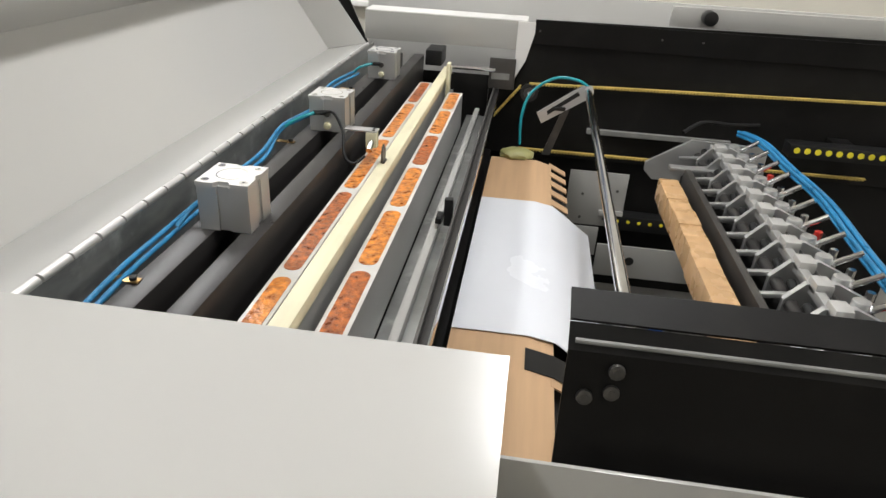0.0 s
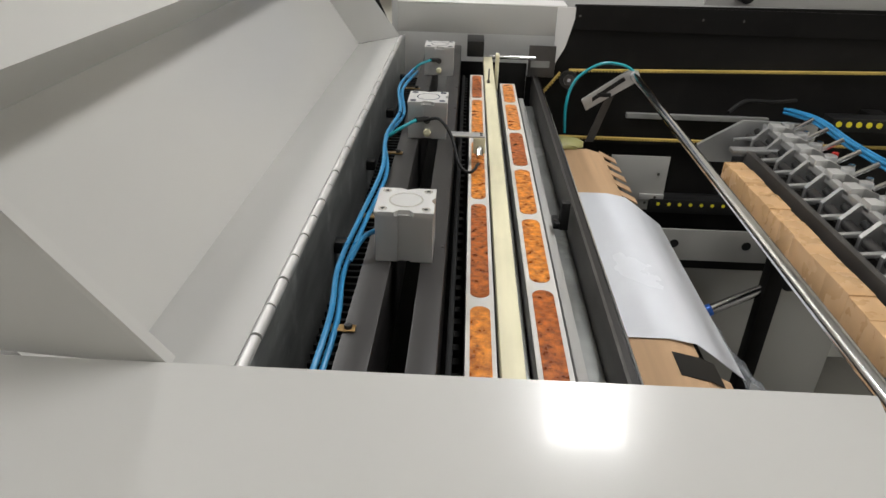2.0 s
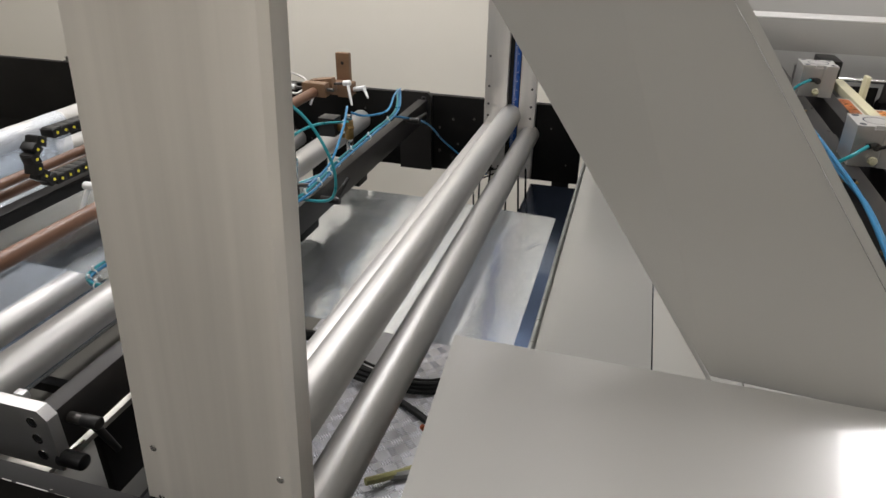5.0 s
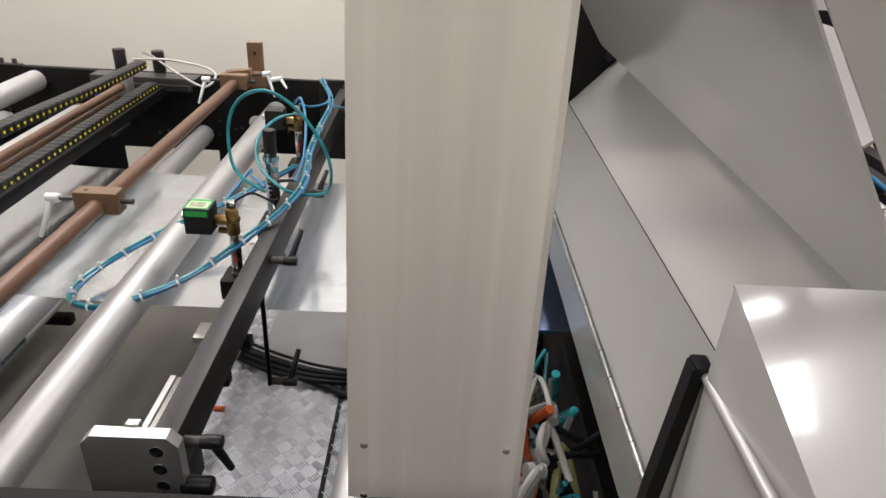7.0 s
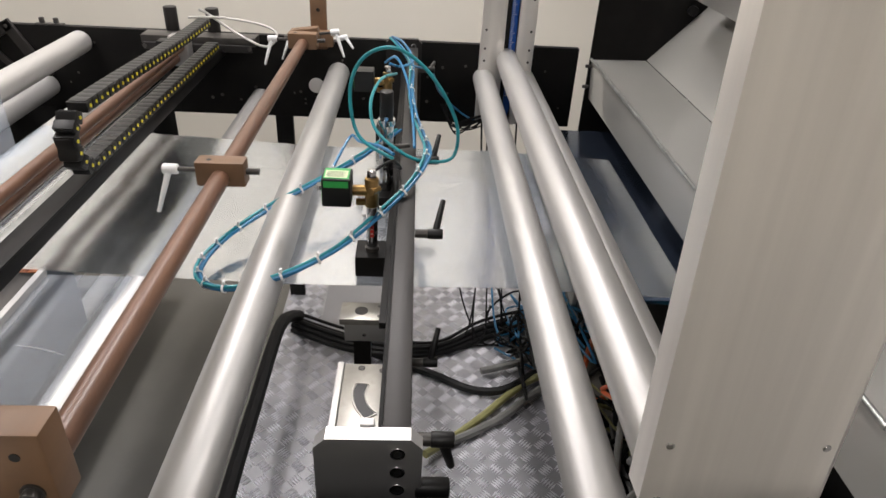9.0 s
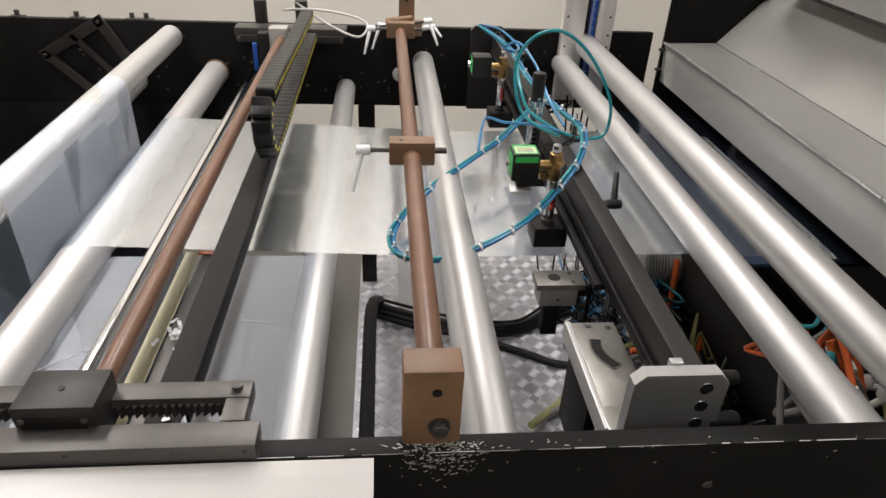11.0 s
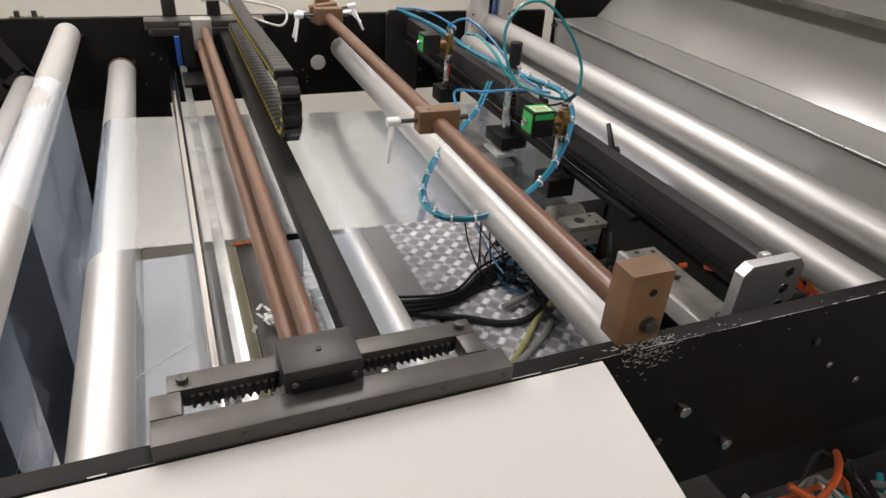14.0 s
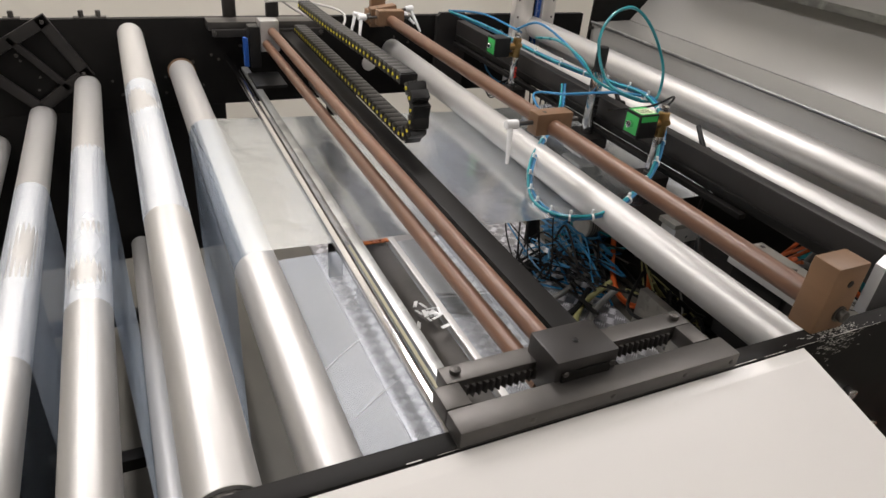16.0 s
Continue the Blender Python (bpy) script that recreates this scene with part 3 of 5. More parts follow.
# ---- brown clamp bar ----
bar = thing("clamp_bar", "long brown laminate bar across the machine", "bar", (0.396, 0.5, 1.094))
part("bar", rod((0, 0.005, 0), (0, 1.70, 0), 0.0165, 28), "brown_rod", bar)
blk = thing("bar_block", "brown laminate bearing block bolted on the side frame", "block", (0.391, 0.49, 1.067))
part("block", box(-0.03, -0.018, 0, 0.03, 0.02, 0.099, 0.0035), "brown", blk)
screw(blk, (0.008, -0.018, 0.026), (0, -1, 0), 0.0085, 0.01, "steel", "bolt")
part("washer", ring((0.008, -0.019, 0.026), (0, 1, 0), 0.0115, 0.005, 0.002), "steel", blk)
part("hole", rod((0.004, -0.0188, 0.072), (0.004, -0.0178, 0.072), 0.005, 14), "black_plastic", blk, "dark drilled hole")


def lever_handle(parent, at, turn, mat="tie", length=0.07, name="lever"):
    """A clamping lever: hub and a tapered arm, in its parent's space."""
    bm = rod((0, 0, -0.012), (0, 0, 0.012), 0.009, 16, bevel=0.002)
    rod((0, 0, 0.004), (0, -length, 0.022), 0.0065, 12, bm, 0.0048, 0.0015)
    ob = part(name, bm, mat, parent)
    ob.matrix_local = Matrix.Translation(at) @ Euler([radians(a) for a in turn]).to_matrix().to_4x4()
    return ob


def bar_clamp(y, tilt=0, flip=False, extra=False):
    c = thing("bar_clamp", "brown laminate clamp block with white lever handle on the bar", "clamp", (0.396, y, 1.094), "bar clamps")
    c.rotation_euler = (0, radians(tilt), 0)
    part("block", box(-0.043, -0.018, -0.016, 0.043, 0.018, 0.030, 0.003), "brown", c)
    part("hole", rod((-0.02, -0.004, 0.0302), (-0.02, -0.004, 0.0306), 0.0045, 12), "black_plastic", c)
    s = -1 if not flip else 1
    part("stud", rod((s * 0.043, 0, 0.008), (s * 0.085, 0, 0.008), 0.0045, 12), "steel", c)
    part("end_nut", rod((-s * 0.043, 0, 0.008), (-s * 0.066, 0, 0.008), 0.006, 12), "steel", c)
    bm = rod((s * 0.078, 0, 0.008), (s * 0.105, 0, 0.008), 0.0095, 18, bevel=0.002)
    rod((s * 0.094, 0, 0.008), (s * 0.112, -0.035, -0.062), 0.0062, 12, bm, 0.0036, 0.0012)
    part("lever", bm, "tie", c, "white lever handle")
    return c


bar_clamp(1.157)
bar_clamp(2.10, 0)
top = bar_clamp(2.16, -8, True)
up = thing("bar_upright", "brown laminate upright with lever clamps on the far frame", "upright", (0.42, 2.285, 1.05))
part("board", box(-0.026, -0.012, -0.02, 0.026, 0.01, 0.14, 0.003), "brown", up)
part("hole", rod((0, -0.0128, 0.105), (0, -0.0118, 0.105), 0.006, 14), "black_plastic", up)
part("cross_block", box(-0.05, -0.06, 0.0, 0.05, -0.0125, 0.045, 0.003), "brown", up)
for sx in (-1, 1):
    bm = rod((sx * 0.05, -0.035, 0.02), (sx * 0.095, -0.035, 0.03), 0.0085, 14, bevel=0.001)
    rod((sx * 0.088, -0.035, 0.03), (sx * 0.115, -0.06, -0.045 if sx < 0 else 0.0), 0.006, 12, bm, 0.0036, 0.001)
    part("lever", bm, "tie", up, "white lever handle")

# ---- black cross beam with valves ----
bmx = thing("cross_beam", "dark steel cross beam bolted between end plates", "beam", (0.728, 0.576, 1.02))
part("beam", box(-0.016, 0.001, -0.036, 0.016, 1.68, 0.034, 0.002), "anthracite", bmx)
part("lower_leg", rod((0.012, 0.439, -0.245), (0.012, 0.439, -0.0355), 0.0045, 10), "black", bmx)
part("slide_rail", box(-0.036, 0.30, -0.048, -0.0165, 1.66, -0.036, 0.0015), "black", bmx)
part("side_rail", box(-0.024, 0.05, -0.030, -0.0165, 1.66, -0.012, 0.0015), "black", bmx)


def end_plate(y, z0, z1, mat, label):
    p = thing("beam_end_plate", label, "plate", (0.698, y, z0))
    h = z1 - z0
    part("plate", prism([(-0.059, 0), (0.059, 0), (0.059, h - 0.014), (0.046, h), (-0.046, h), (-0.059, h - 0.014)], -0.009, 0.009), mat, p)
    for k in range(3):
        part("hole", ring((0.032, -0.0092, h - 0.022 - 0.029 * k), (0, 1, 0), 0.0085, 0.0052, 0.001), "chrome", p)
        part("bore", rod((0.032, -0.0095, h - 0.022 - 0.029 * k), (0.032, -0.0088, h - 0.022 - 0.029 * k), 0.0055, 14), "black_plastic", p)
    return p


end_plate(0.566, 0.972, 1.075, "alu_plate", "machined aluminium end plate with chamfered corners")
part("tab", box(-0.010, 0.0095, 0.095, 0.006, 0.02, 0.106, 0.001), "alu_plate", bpy.data.objects["beam_end_plate"])
end_plate(2.272, 0.79, 1.078, "anthracite", "dark grey end plate on the far side frame")


def black_lever(y, z, turn=0):
    b = thing("clamp_lever", "black plastic clamping lever on the cross beam", "lever", (0.745, y, z), "black levers")
    part("spacer", rod((0, 0, 0), (0.022, 0, 0), 0.008, 14), "steel", b)
    bm = rod((0.022, 0, 0), (0.05, 0, 0), 0.0095, 16, bevel=0.002)
    d = Vector((0.014, 0.066 * math.cos(radians(turn)), 0.066 * math.sin(radians(turn))))
    rod((0.036, 0, 0), Vector((0.036, 0, 0)) + d, 0.007, 12, bm, 0.005, 0.001)
    part("handle", bm, "black_plastic", b)


black_lever(1.085, 1.025, 40)
black_lever(1.40, 1.03, 35)
black_lever(1.015, 0.785, 60)
black_lever(0.60, 1.03, -75)
black_lever(2.02, 1.05, 5)
part("lock_knob", rod((0.75, 0.565, 0.99), (0.79, 0.565, 0.99), 0.012, 16, bevel=0.003), "black_plastic", bmx).location = (-0.728, -0.576, -1.02)


def valve_unit(y, top=True):
    """Solenoid valve on a stem: a coil box with a green label, brass body, chrome stem, black foot."""
    v = thing("solenoid_valve", "solenoid valve with black coil, green label and brass body", "valve", (0.668, y, 0.925), "solenoid valves")
    part("foot", box(-0.032, -0.03, 0, 0.034, 0.034, 0.043, 0.003), "black", v)
    part("foot_pin", rod((-0.002, 0, 0.043), (-0.002, 0, 0.05), 0.013, 16), "steel", v)
    part("stem", rod((-0.002, 0, 0.05), (-0.002, 0, 0.135), 0.0105, 20, bevel=0.001), "chrome", v)
    txt = bmesh.new()
    for k in range(4):
        box(-0.0045, -0.0114, 0.075 + k * 0.009, 0.002, -0.0106, 0.081 + k * 0.009, 0, txt)
    part("lettering", txt, "red", v, "red unreadable lettering bars")
    bm = rod((-0.002, 0, 0.135), (-0.002, 0, 0.19), 0.0125, 16, bevel=0.002)
    rod((-0.002, 0, 0.165), (-0.036, 0, 0.165), 0.010, 14, bm, bevel=0.001)
    rod((-0.002, 0, 0.142), (-0.03, 0, 0.142), 0.007, 6, bm)
    rod((0.01, 0, 0.17), (-0.002, -0.016, 0.17), 0.007, 8, bm)
    part("brass_body", bm, "brass", v)
    part("fitting", rod((-0.002, 0, 0.19), (-0.002, 0, 0.206), 0.009, 6, bevel=0.001), "chrome", v)
    coil = part("coil", box(-0.088, -0.024, 0.142, -0.037, 0.024, 0.196, 0.003), "black_plastic", v)
    for nm, m4, mat in (("label", (-0.0845, -0.021, 0.1962, -0.0405, 0.021, 0.1968), "label_green"), ("label_front", (-0.084, -0.0246, 0.180, -0.041, -0.0241, 0.192), "label_green"), ("label_end", (-0.0886, -0.02, 0.15, -0.0881, 0.02, 0.19), "label_green")):
        if top or nm == "label_end":
            part(nm, box(*m4, 0), mat, coil)
    part("coil_nut", rod((-0.088, 0, 0.17), (-0.098, 0, 0.17), 0.008, 6, bevel=0.001), "chrome", coil)
    if not top:
        return v
    part("label_field", box(-0.082, -0.0185, 0.1969, -0.043, 0.011, 0.1972, 0), "label_pale", coil)
    bars = bmesh.new()
    for k in range(5):
        box(-0.079, -0.014 + k * 0.0045, 0.1973, -0.05 + 0.003 * (k % 2), -0.0125 + k * 0.0045, 0.1975, 0, bars)
    part("label_lines", bars, "anthracite", coil)
    return v


valve_unit(1.12)
valve_unit(1.76, False)

rg = thing("pressure_regulator", "chrome air regulator with black adjusting knob", "regulator", (0.68, 1.385, 0.935))
part("bracket", box(-0.034, -0.045, 0, 0.036, 0.05, 0.03, 0.003), "black", rg)
part("plate", box(-0.05, -0.06, -0.012, 0.0, 0.02, -0.004, 0.001), "alu_plate", rg)
part("body", rod((0, 0, 0.03), (0, 0, 0.18), 0.0155, 20, bevel=0.002), "chrome", rg)
bars = bmesh.new()
for k in range(6):
    box(-0.006, -0.0165, 0.08 + k * 0.011, 0.005, -0.0155, 0.087 + k * 0.011, 0, bars)
part("lettering", bars, "black_plastic", rg)
part("collar", ring((0, 0, 0.186), (0, 0, 1), 0.0185, 0.006, 0.012), "chrome", rg)
part("knob", rod((0, 0, 0.192), (0, 0, 0.252), 0.0145, 18, bevel=0.003), "black_plastic", rg)
part("set_screw", rod((0, -0.015, 0.2), (0, -0.026, 0.2), 0.005, 10), "chrome", rg)
part("cable_gland", rod((0.012, 0, 0.13), (0.05, 0.01, 0.13), 0.005, 10), "steel", rg)


def square_block():
    b = thing("cutter_block", "worn machined steel block with bored hole", "block", (0.662, 0.985, 0.92))
    part("top_plate", box(-0.042, -0.024, -0.008, 0.048, 0.026, 0.004, 0.0015), "worn_steel", b)
    part("body", box(-0.034, -0.022, -0.045, 0.036, 0.022, -0.0085, 0.002), "alu_plate", b)
    part("bore", rod((-0.006, 0.001, 0.0041), (-0.006, 0.001, 0.0046), 0.0115, 24), "anthracite", b)
    for x, y in ((0.026, 0.014), (0.026, -0.014)):
        screw(b, (x, y, 0.004), (0, 0, 1), 0.0042, 0.0012, "steel")
    screw(b, (0.0, -0.0225, -0.03), (0, -1, 0), 0.0035, 0.0012, "chrome")
    part("post", box(-0.02, -0.012, -0.12, 0.01, 0.012, -0.0455, 0.001), "black", b)
    part("slide_arm", box(0.036, -0.012, -0.03, 0.06, 0.012, -0.008, 0.001), "anthracite", b)


square_block()
cl = thing("cutter_plate", "worn machined plate with a curved slot", "plate", (0.68, 0.72, 0.945))
part("plate", box(-0.036, -0.125, -0.010, 0.036, 0.105, 0.0, 0.0015), "worn_steel", cl)
part("side_strip", box(-0.046, -0.125, -0.03, -0.0365, 0.105, 0.003, 0.001), "alu", cl)
part("front_plate", box(-0.042, -0.155, -0.004, 0.034, -0.085, 0.0035, 0.0015), "worn_steel", cl)
SLOT = [(-0.006, 0.062), (-0.010, 0.040), (-0.004, 0.016), (0.010, -0.004)]


def slot_outline(r):
    line = [v.to_2d() for v in smooth_path([(x, y, 0) for x, y in SLOT], 6)]
    return sheet_profile([tuple(v) for v in line], 2 * r)


part("curved_slot", prism(slot_outline(0.0075), 0.0002, 0.0012, axis="z"), "black_plastic", cl, "black curved slot")
rim = [Vector((x, y, 0.001)) for x, y in slot_outline(0.0095)]
part("slot_rim", tube(rim[::2], 0.0011, 6, None, 2, closed=True), "worn_steel", cl)
for x, y in ((0.02, -0.115), (-0.02, -0.118), (0.022, 0.09), (-0.01, 0.095)):
    screw(cl, (x, y, 0.0 if y > 0 else 0.0036), (0, 0, 1), 0.0055, 0.0012, "steel")
part("bore", ring((0.0, -0.118, 0.0042), (0, 0, 1), 0.012, 0.009, 0.0012), "steel", cl)
part("red_plug", rod((0.045, 0.04, -0.006), (0.06, 0.04, -0.006), 0.005, 10), "orange", cl)
part("leg", box(-0.03, -0.02, -0.2, -0.012, 0.1, -0.0105, 0.001), "black", cl)


def hose(points, r, mat, label, category="hose", steps=8, closed=False, name="air_hose"):
    return solo(name, tube(points, r, 8, steps=steps, closed=closed), mat, label, category)


LOOP = [(0.70, 1.55, 1.035), (0.62, 1.43, 1.015), (0.555, 1.367, 0.998), (0.45, 1.27, 0.968), (0.385, 1.18, 0.950), (0.355, 1.10, 0.942), (0.372, 1.03, 0.945), (0.43, 0.995, 0.955), (0.506, 1.005, 0.970), (0.60, 1.05, 1.0), (0.68, 1.12, 1.04), (0.738, 1.20, 1.07), (0.765, 1.30, 1.085), (0.755, 1.42, 1.08), (0.735, 1.55, 1.075), (0.728, 1.75, 1.07), (0.72, 2.0, 1.075), (0.66, 2.2, 1.09)]
for k, (dx, dz) in enumerate(((0, 0), (0.006, 0.005), (-0.004, 0.006))):
    hose([(x + dx + 0.002 * math.sin(9 * i + k), y, z + dz) for i, (x, y, z) in enumerate(LOOP)], 0.0033, "blue_hose" if k < 2 else "teal_hose", "blue air hose bundled in a loop over the film")
path = smooth_path(LOOP, 8)
for k in range(10, len(path) - 8, 5):
    p, d = path[k], (path[k + 1] - path[k - 1]).normalized()
    tie = thing("cable_tie", "small white cable tie round the hose loop", "cable tie", p + Vector((0.001, 0, 0.003)), "cable ties")
    part("band", ring((0, 0, 0), d, 0.0085, 0.0068, 0.004, 14), "tie", tie)
    part("tail", box(-0.002, -0.003, 0.008, 0.002, 0.003, 0.016, 0.0005), "tie", tie)
RING = [(0.70, 1.24, 1.10), (0.63, 1.28, 1.13), (0.612, 1.32, 1.21), (0.64, 1.33, 1.27), (0.70, 1.33, 1.288), (0.768, 1.33, 1.24), (0.822, 1.32, 1.15), (0.82, 1.31, 1.08), (0.77, 1.29, 1.075), (0.72, 1.30, 1.085), (0.66, 1.36, 1.11), (0.645, 1.42, 1.15), (0.66, 1.55, 1.16), (0.69, 1.7, 1.13)]
hose(RING, 0.0036, "teal_hose", "teal air hose curled above the valves")
hose([(0.70, 1.24, 1.11), (0.67, 1.30, 1.10), (0.62, 1.42, 1.06), (0.59, 1.52, 1.03), (0.56, 1.40, 1.0)], 0.0033, "blue_hose", "blue air hose running to the valve")
hose([(0.66, 1.76, 1.14), (0.69, 1.70, 1.17), (0.72, 1.6, 1.14), (0.735, 1.48, 1.09), (0.74, 1.35, 1.08)], 0.0033, "blue_hose", "blue air hose running to the valve")
hose([(0.66, 2.22, 1.095), (0.70, 2.05, 1.12), (0.73, 1.9, 1.11), (0.70, 1.8, 1.12), (0.67, 1.77, 1.135)], 0.0033, "blue_hose", "blue air hose hanging at the far end plate")
hose([(0.73, 1.95, 1.08), (0.79, 2.1, 1.02), (0.82, 2.22, 0.92), (0.9, 2.28, 0.83), (0.97, 2.26, 0.80)], 0.0033, "blue_hose", "blue air hose drooping along the far side frame")
hose([(0.667, 1.12, 1.125), (0.70, 1.14, 1.14), (0.715, 1.22, 1.09), (0.70, 1.34, 1.04)], 0.0026, "rubber", "thin black cable from the valve coil", "cable", name="valve_cable")
for k in range(5):
    a = rng.uniform(-0.03, 0.03)
    hose([(0.84 + a, 2.27, 0.86), (0.88 + a, 2.255, 0.80 - 0.01 * k), (0.95 + a, 2.24, 0.785 + 0.008 * k), (0.99 + a, 2.25, 0.83), (0.93, 2.262, 0.815 - 0.006 * k), (0.87, 2.25, 0.79)], 0.0028, "rubber", "thin black cable coiled under the far side frame", "cable", name="coiled_cable")

# ---- columns ----
col = thing("guide_column", "brushed stainless steel sheet-metal column on the near frame", "column", (1.0655, 0.4865, 1.06))
col.rotation_euler = (radians(-4.5), 0, 0)
part("shell", prism([(-0.094, 0.0), (0.088, 0.0), (0.096, 0.006), (0.096, 0.034), (-0.094, 0.034)], 0.01, 1.5, axis="z"), "stainless", col)
for x in (-0.0765, 0.0765):
    for z in (0.013, 0.083):
        screw(col, (x, -0.0002, z), (0, -1, 0), 0.0042, 0.0012, "chrome")
part("foot_bolt", rod((-0.075, 0.018, -0.0), (-0.075, 0.018, 0.009), 0.008, 6), "steel", col)
part("foot_plate", box(-0.088, 0.002, 0.0075, 0.09, 0.033, 0.0098, 0), "steel", col)
fcol = thing("far_guide_column", "aluminium profile column with blue scale on the far frame", "column", (1.04, 2.29, 0.80))
part("left_profile", box(-0.09, -0.03, 0, -0.012, 0.0, 1.6, 0.003), "stainless", fcol)
part("right_profile", box(0.03, -0.03, 0, 0.087, 0.0, 1.6, 0.003), "stainless", fcol)
part("slot_back", box(-0.012, -0.012, 0, 0.03, -0.004, 1.6, 0), "black_plastic", fcol)
part("scale", box(0.004, -0.020, 0.02, 0.026, -0.0125, 1.6, 0.001), "blue_part", fcol, "blue scale strip with fine marks")
mk = bmesh.new()
for k in range(120):
    box(0.006, -0.0206, 0.1 + k * 0.006, 0.014 if k % 5 else 0.02, -0.0201, 0.1015 + k * 0.006, 0, mk)
part("scale_marks", mk, "tie", fcol, kind="stuff")
for z in (0.22, 0.26, 0.32, 0.42):
    for x in (-0.075, 0.072):
        screw(fcol, (x, -0.0302, z), (0, -1, 0), 0.004, 0.001, "steel")

# ---- near covers ----
wc = thing("front_cover", "white enamelled front cover sloping gently below the side frame", "cover", (-0.9, 0.446, 1.06))
flat_faces(part("panel", prism(sheet_profile([(0.012, 0.004), (-0.004, 0.001), (-0.32, -0.082), (-0.335, -0.12), (-0.34, -0.6)], 0.003), -1.3, 1.232, axis="x"), "white", wc))

# ---- hinged hood between the sections ----
hood = thing("sheet_metal_hood", "grey enamelled sheet-metal hood base along the machine", "hood", (1.36, 1.39, 1.0))
HY0, HY1 = 0.56 - 1.39, 2.295 - 1.39
part("front_flange", prism(sheet_profile([(-0.012, -0.105), (-0.022, 0.024)], 0.003), HY0, HY1), "grey", hood)
part("top_band", prism(sheet_profile([(-0.0205, 0.0285), (0.162, 0.0325)], 0.003), HY0, HY1), "grey", hood)
part("sloping_panel", prism(sheet_profile([(0.165, 0.034), (0.338, 0.222)], 0.003), HY0, HY1), "grey", hood)
n = 26
for k in range(n):
    y = HY0 + (HY1 - HY0) * k / n
    part("hinge_knuckle", rod((-0.0265, y + 0.001, 0.031), (-0.0265, y + (HY1 - HY0) / n - 0.001, 0.031), 0.0048, 12), "galv", hood)
part("far_end_plate", prism([(-0.03, -0.3), (0.335, -0.3), (0.335, 0.215), (0.20, 0.50), (-0.03, 0.50)], HY1 + 0.002, HY1 + 0.01), "black", hood)
part("knob", rod((0.28, HY1 - 0.02, 0.205), (0.28, HY1 + 0.002, 0.205), 0.016, 20, bevel=0.003), "black_plastic", hood)
for z in (-0.04, 0.03):
    part("end_bolt", rod((-0.024, HY1 - 0.012, z - 0.02), (-0.045, HY1 - 0.012, z - 0.02), 0.006, 8), "steel", hood)
lid = thing("swing_cover", "grey enamelled tray-shaped hood lid, swung open", "lid", (1.578, 1.38, 1.293))
LY0, LY1 = 0.505 - 1.38, 2.15 - 1.38
flat_faces(part("panel", prism(sheet_profile([(-0.006, -0.024), (-0.155, 0.195), (-0.330, 0.452)], 0.003), LY0 + 0.018, LY1), "light", lid))
part("flange", prism(sheet_profile([(-0.005, -0.022), (0.118, 0.004)], 0.003), LY0 + 0.018, LY1), "light", lid)


def skew_plate(corners, thick):
    """A flat plate through four corners, thickened along y."""
    bm = bmesh.new()
    lo = [bm.verts.new(c) for c in corners]
    hi = [bm.verts.new((c[0], c[1] + thick, c[2])) for c in corners]
    bm.faces.new(lo)
    bm.faces.new(hi[::-1])
    for k in range(4):
        bm.faces.new((lo[k], lo[(k + 1) % 4], hi[(k + 1) % 4], hi[k]))
    bmesh.ops.recalc_face_normals(bm, faces=bm.faces)
    return bm


part("near_side", skew_plate([(-0.060, -0.883, 0.070), (0.096, -0.894, 0.070), (-0.228, -0.890, 0.507), (-0.370, -0.866, 0.507)], 0.003), "light", lid)
part("near_side_lip", skew_plate([(0.0965, -0.896, 0.070), (0.102, -0.896, 0.072), (-0.222, -0.892, 0.509), (-0.2275, -0.892, 0.507)], 0.012), "light", lid)
part("far_side", prism([(-0.008, -0.02), (0.12, 0.006), (-0.249, 0.507), (-0.362, 0.507)], LY1 + 0.0005, LY1 + 0.004), "light", lid)
part("inner_wall", prism(sheet_profile([(-0.153, 0.197), (-0.080, 0.262)], 0.003), LY0 + 0.018, LY1), "light", lid)
n = 30
for k in range(n):
    y = LY0 + (LY1 - LY0) * k / n
    part("hinge_knuckle", rod((0.125, y + 0.001, 0.004), (0.125, y + (LY1 - LY0) / n - 0.003, 0.004), 0.0065 - 0.0005 * (k % 2), 12), "alu", lid)

# ---- sealing station ----
cover = thing("operator_cover", "light grey enamelled sheet-metal cover sloping to the operator", "cover", (1.779, 0.483, 1.370))
flat_faces(part("top", prism(sheet_profile([(0.0, -0.002), (-0.40, -0.130)], 0.003), -0.453, 0.453, axis="x"), "light", cover))
part("back_flange", box(-0.4515, -0.003, -0.14, 0.4515, 0.0005, -0.0045, 0.001), "light", cover)
for x in (-0.4525, 0.4495):
    part("side", prism([(-0.004, -0.006), (-0.40, -0.13), (-0.40, -0.6), (-0.004, -0.6)], x, x + 0.003, axis="x"), "light", cover)
part("front", box(-0.447, -0.405, -0.7, 0.452, -0.402, -0.13, 0.001), "light", cover)
sc = thing("lower_side_cover", "grey side cover with black rubber edge below the hood", "cover", (1.343, 0.50, 1.227))
part("panel", prism([(-0.017, 0.028), (-0.028, -0.14), (-0.04, -0.6), (0.12, -0.6), (0.12, 0.0)], -0.003, 0.0), "grey", sc)
part("rubber_edge", prism([(-0.026, 0.036), (-0.012, 0.036), (-0.022, -0.14), (-0.034, -0.6), (-0.050, -0.6), (-0.038, -0.14)], -0.008, 0.012), "rubber", sc)
part("rubber_cap", box(-0.024, -0.012, 0.022, -0.006, 0.014, 0.040, 0.003), "rubber", sc, "black rubber corner cap")
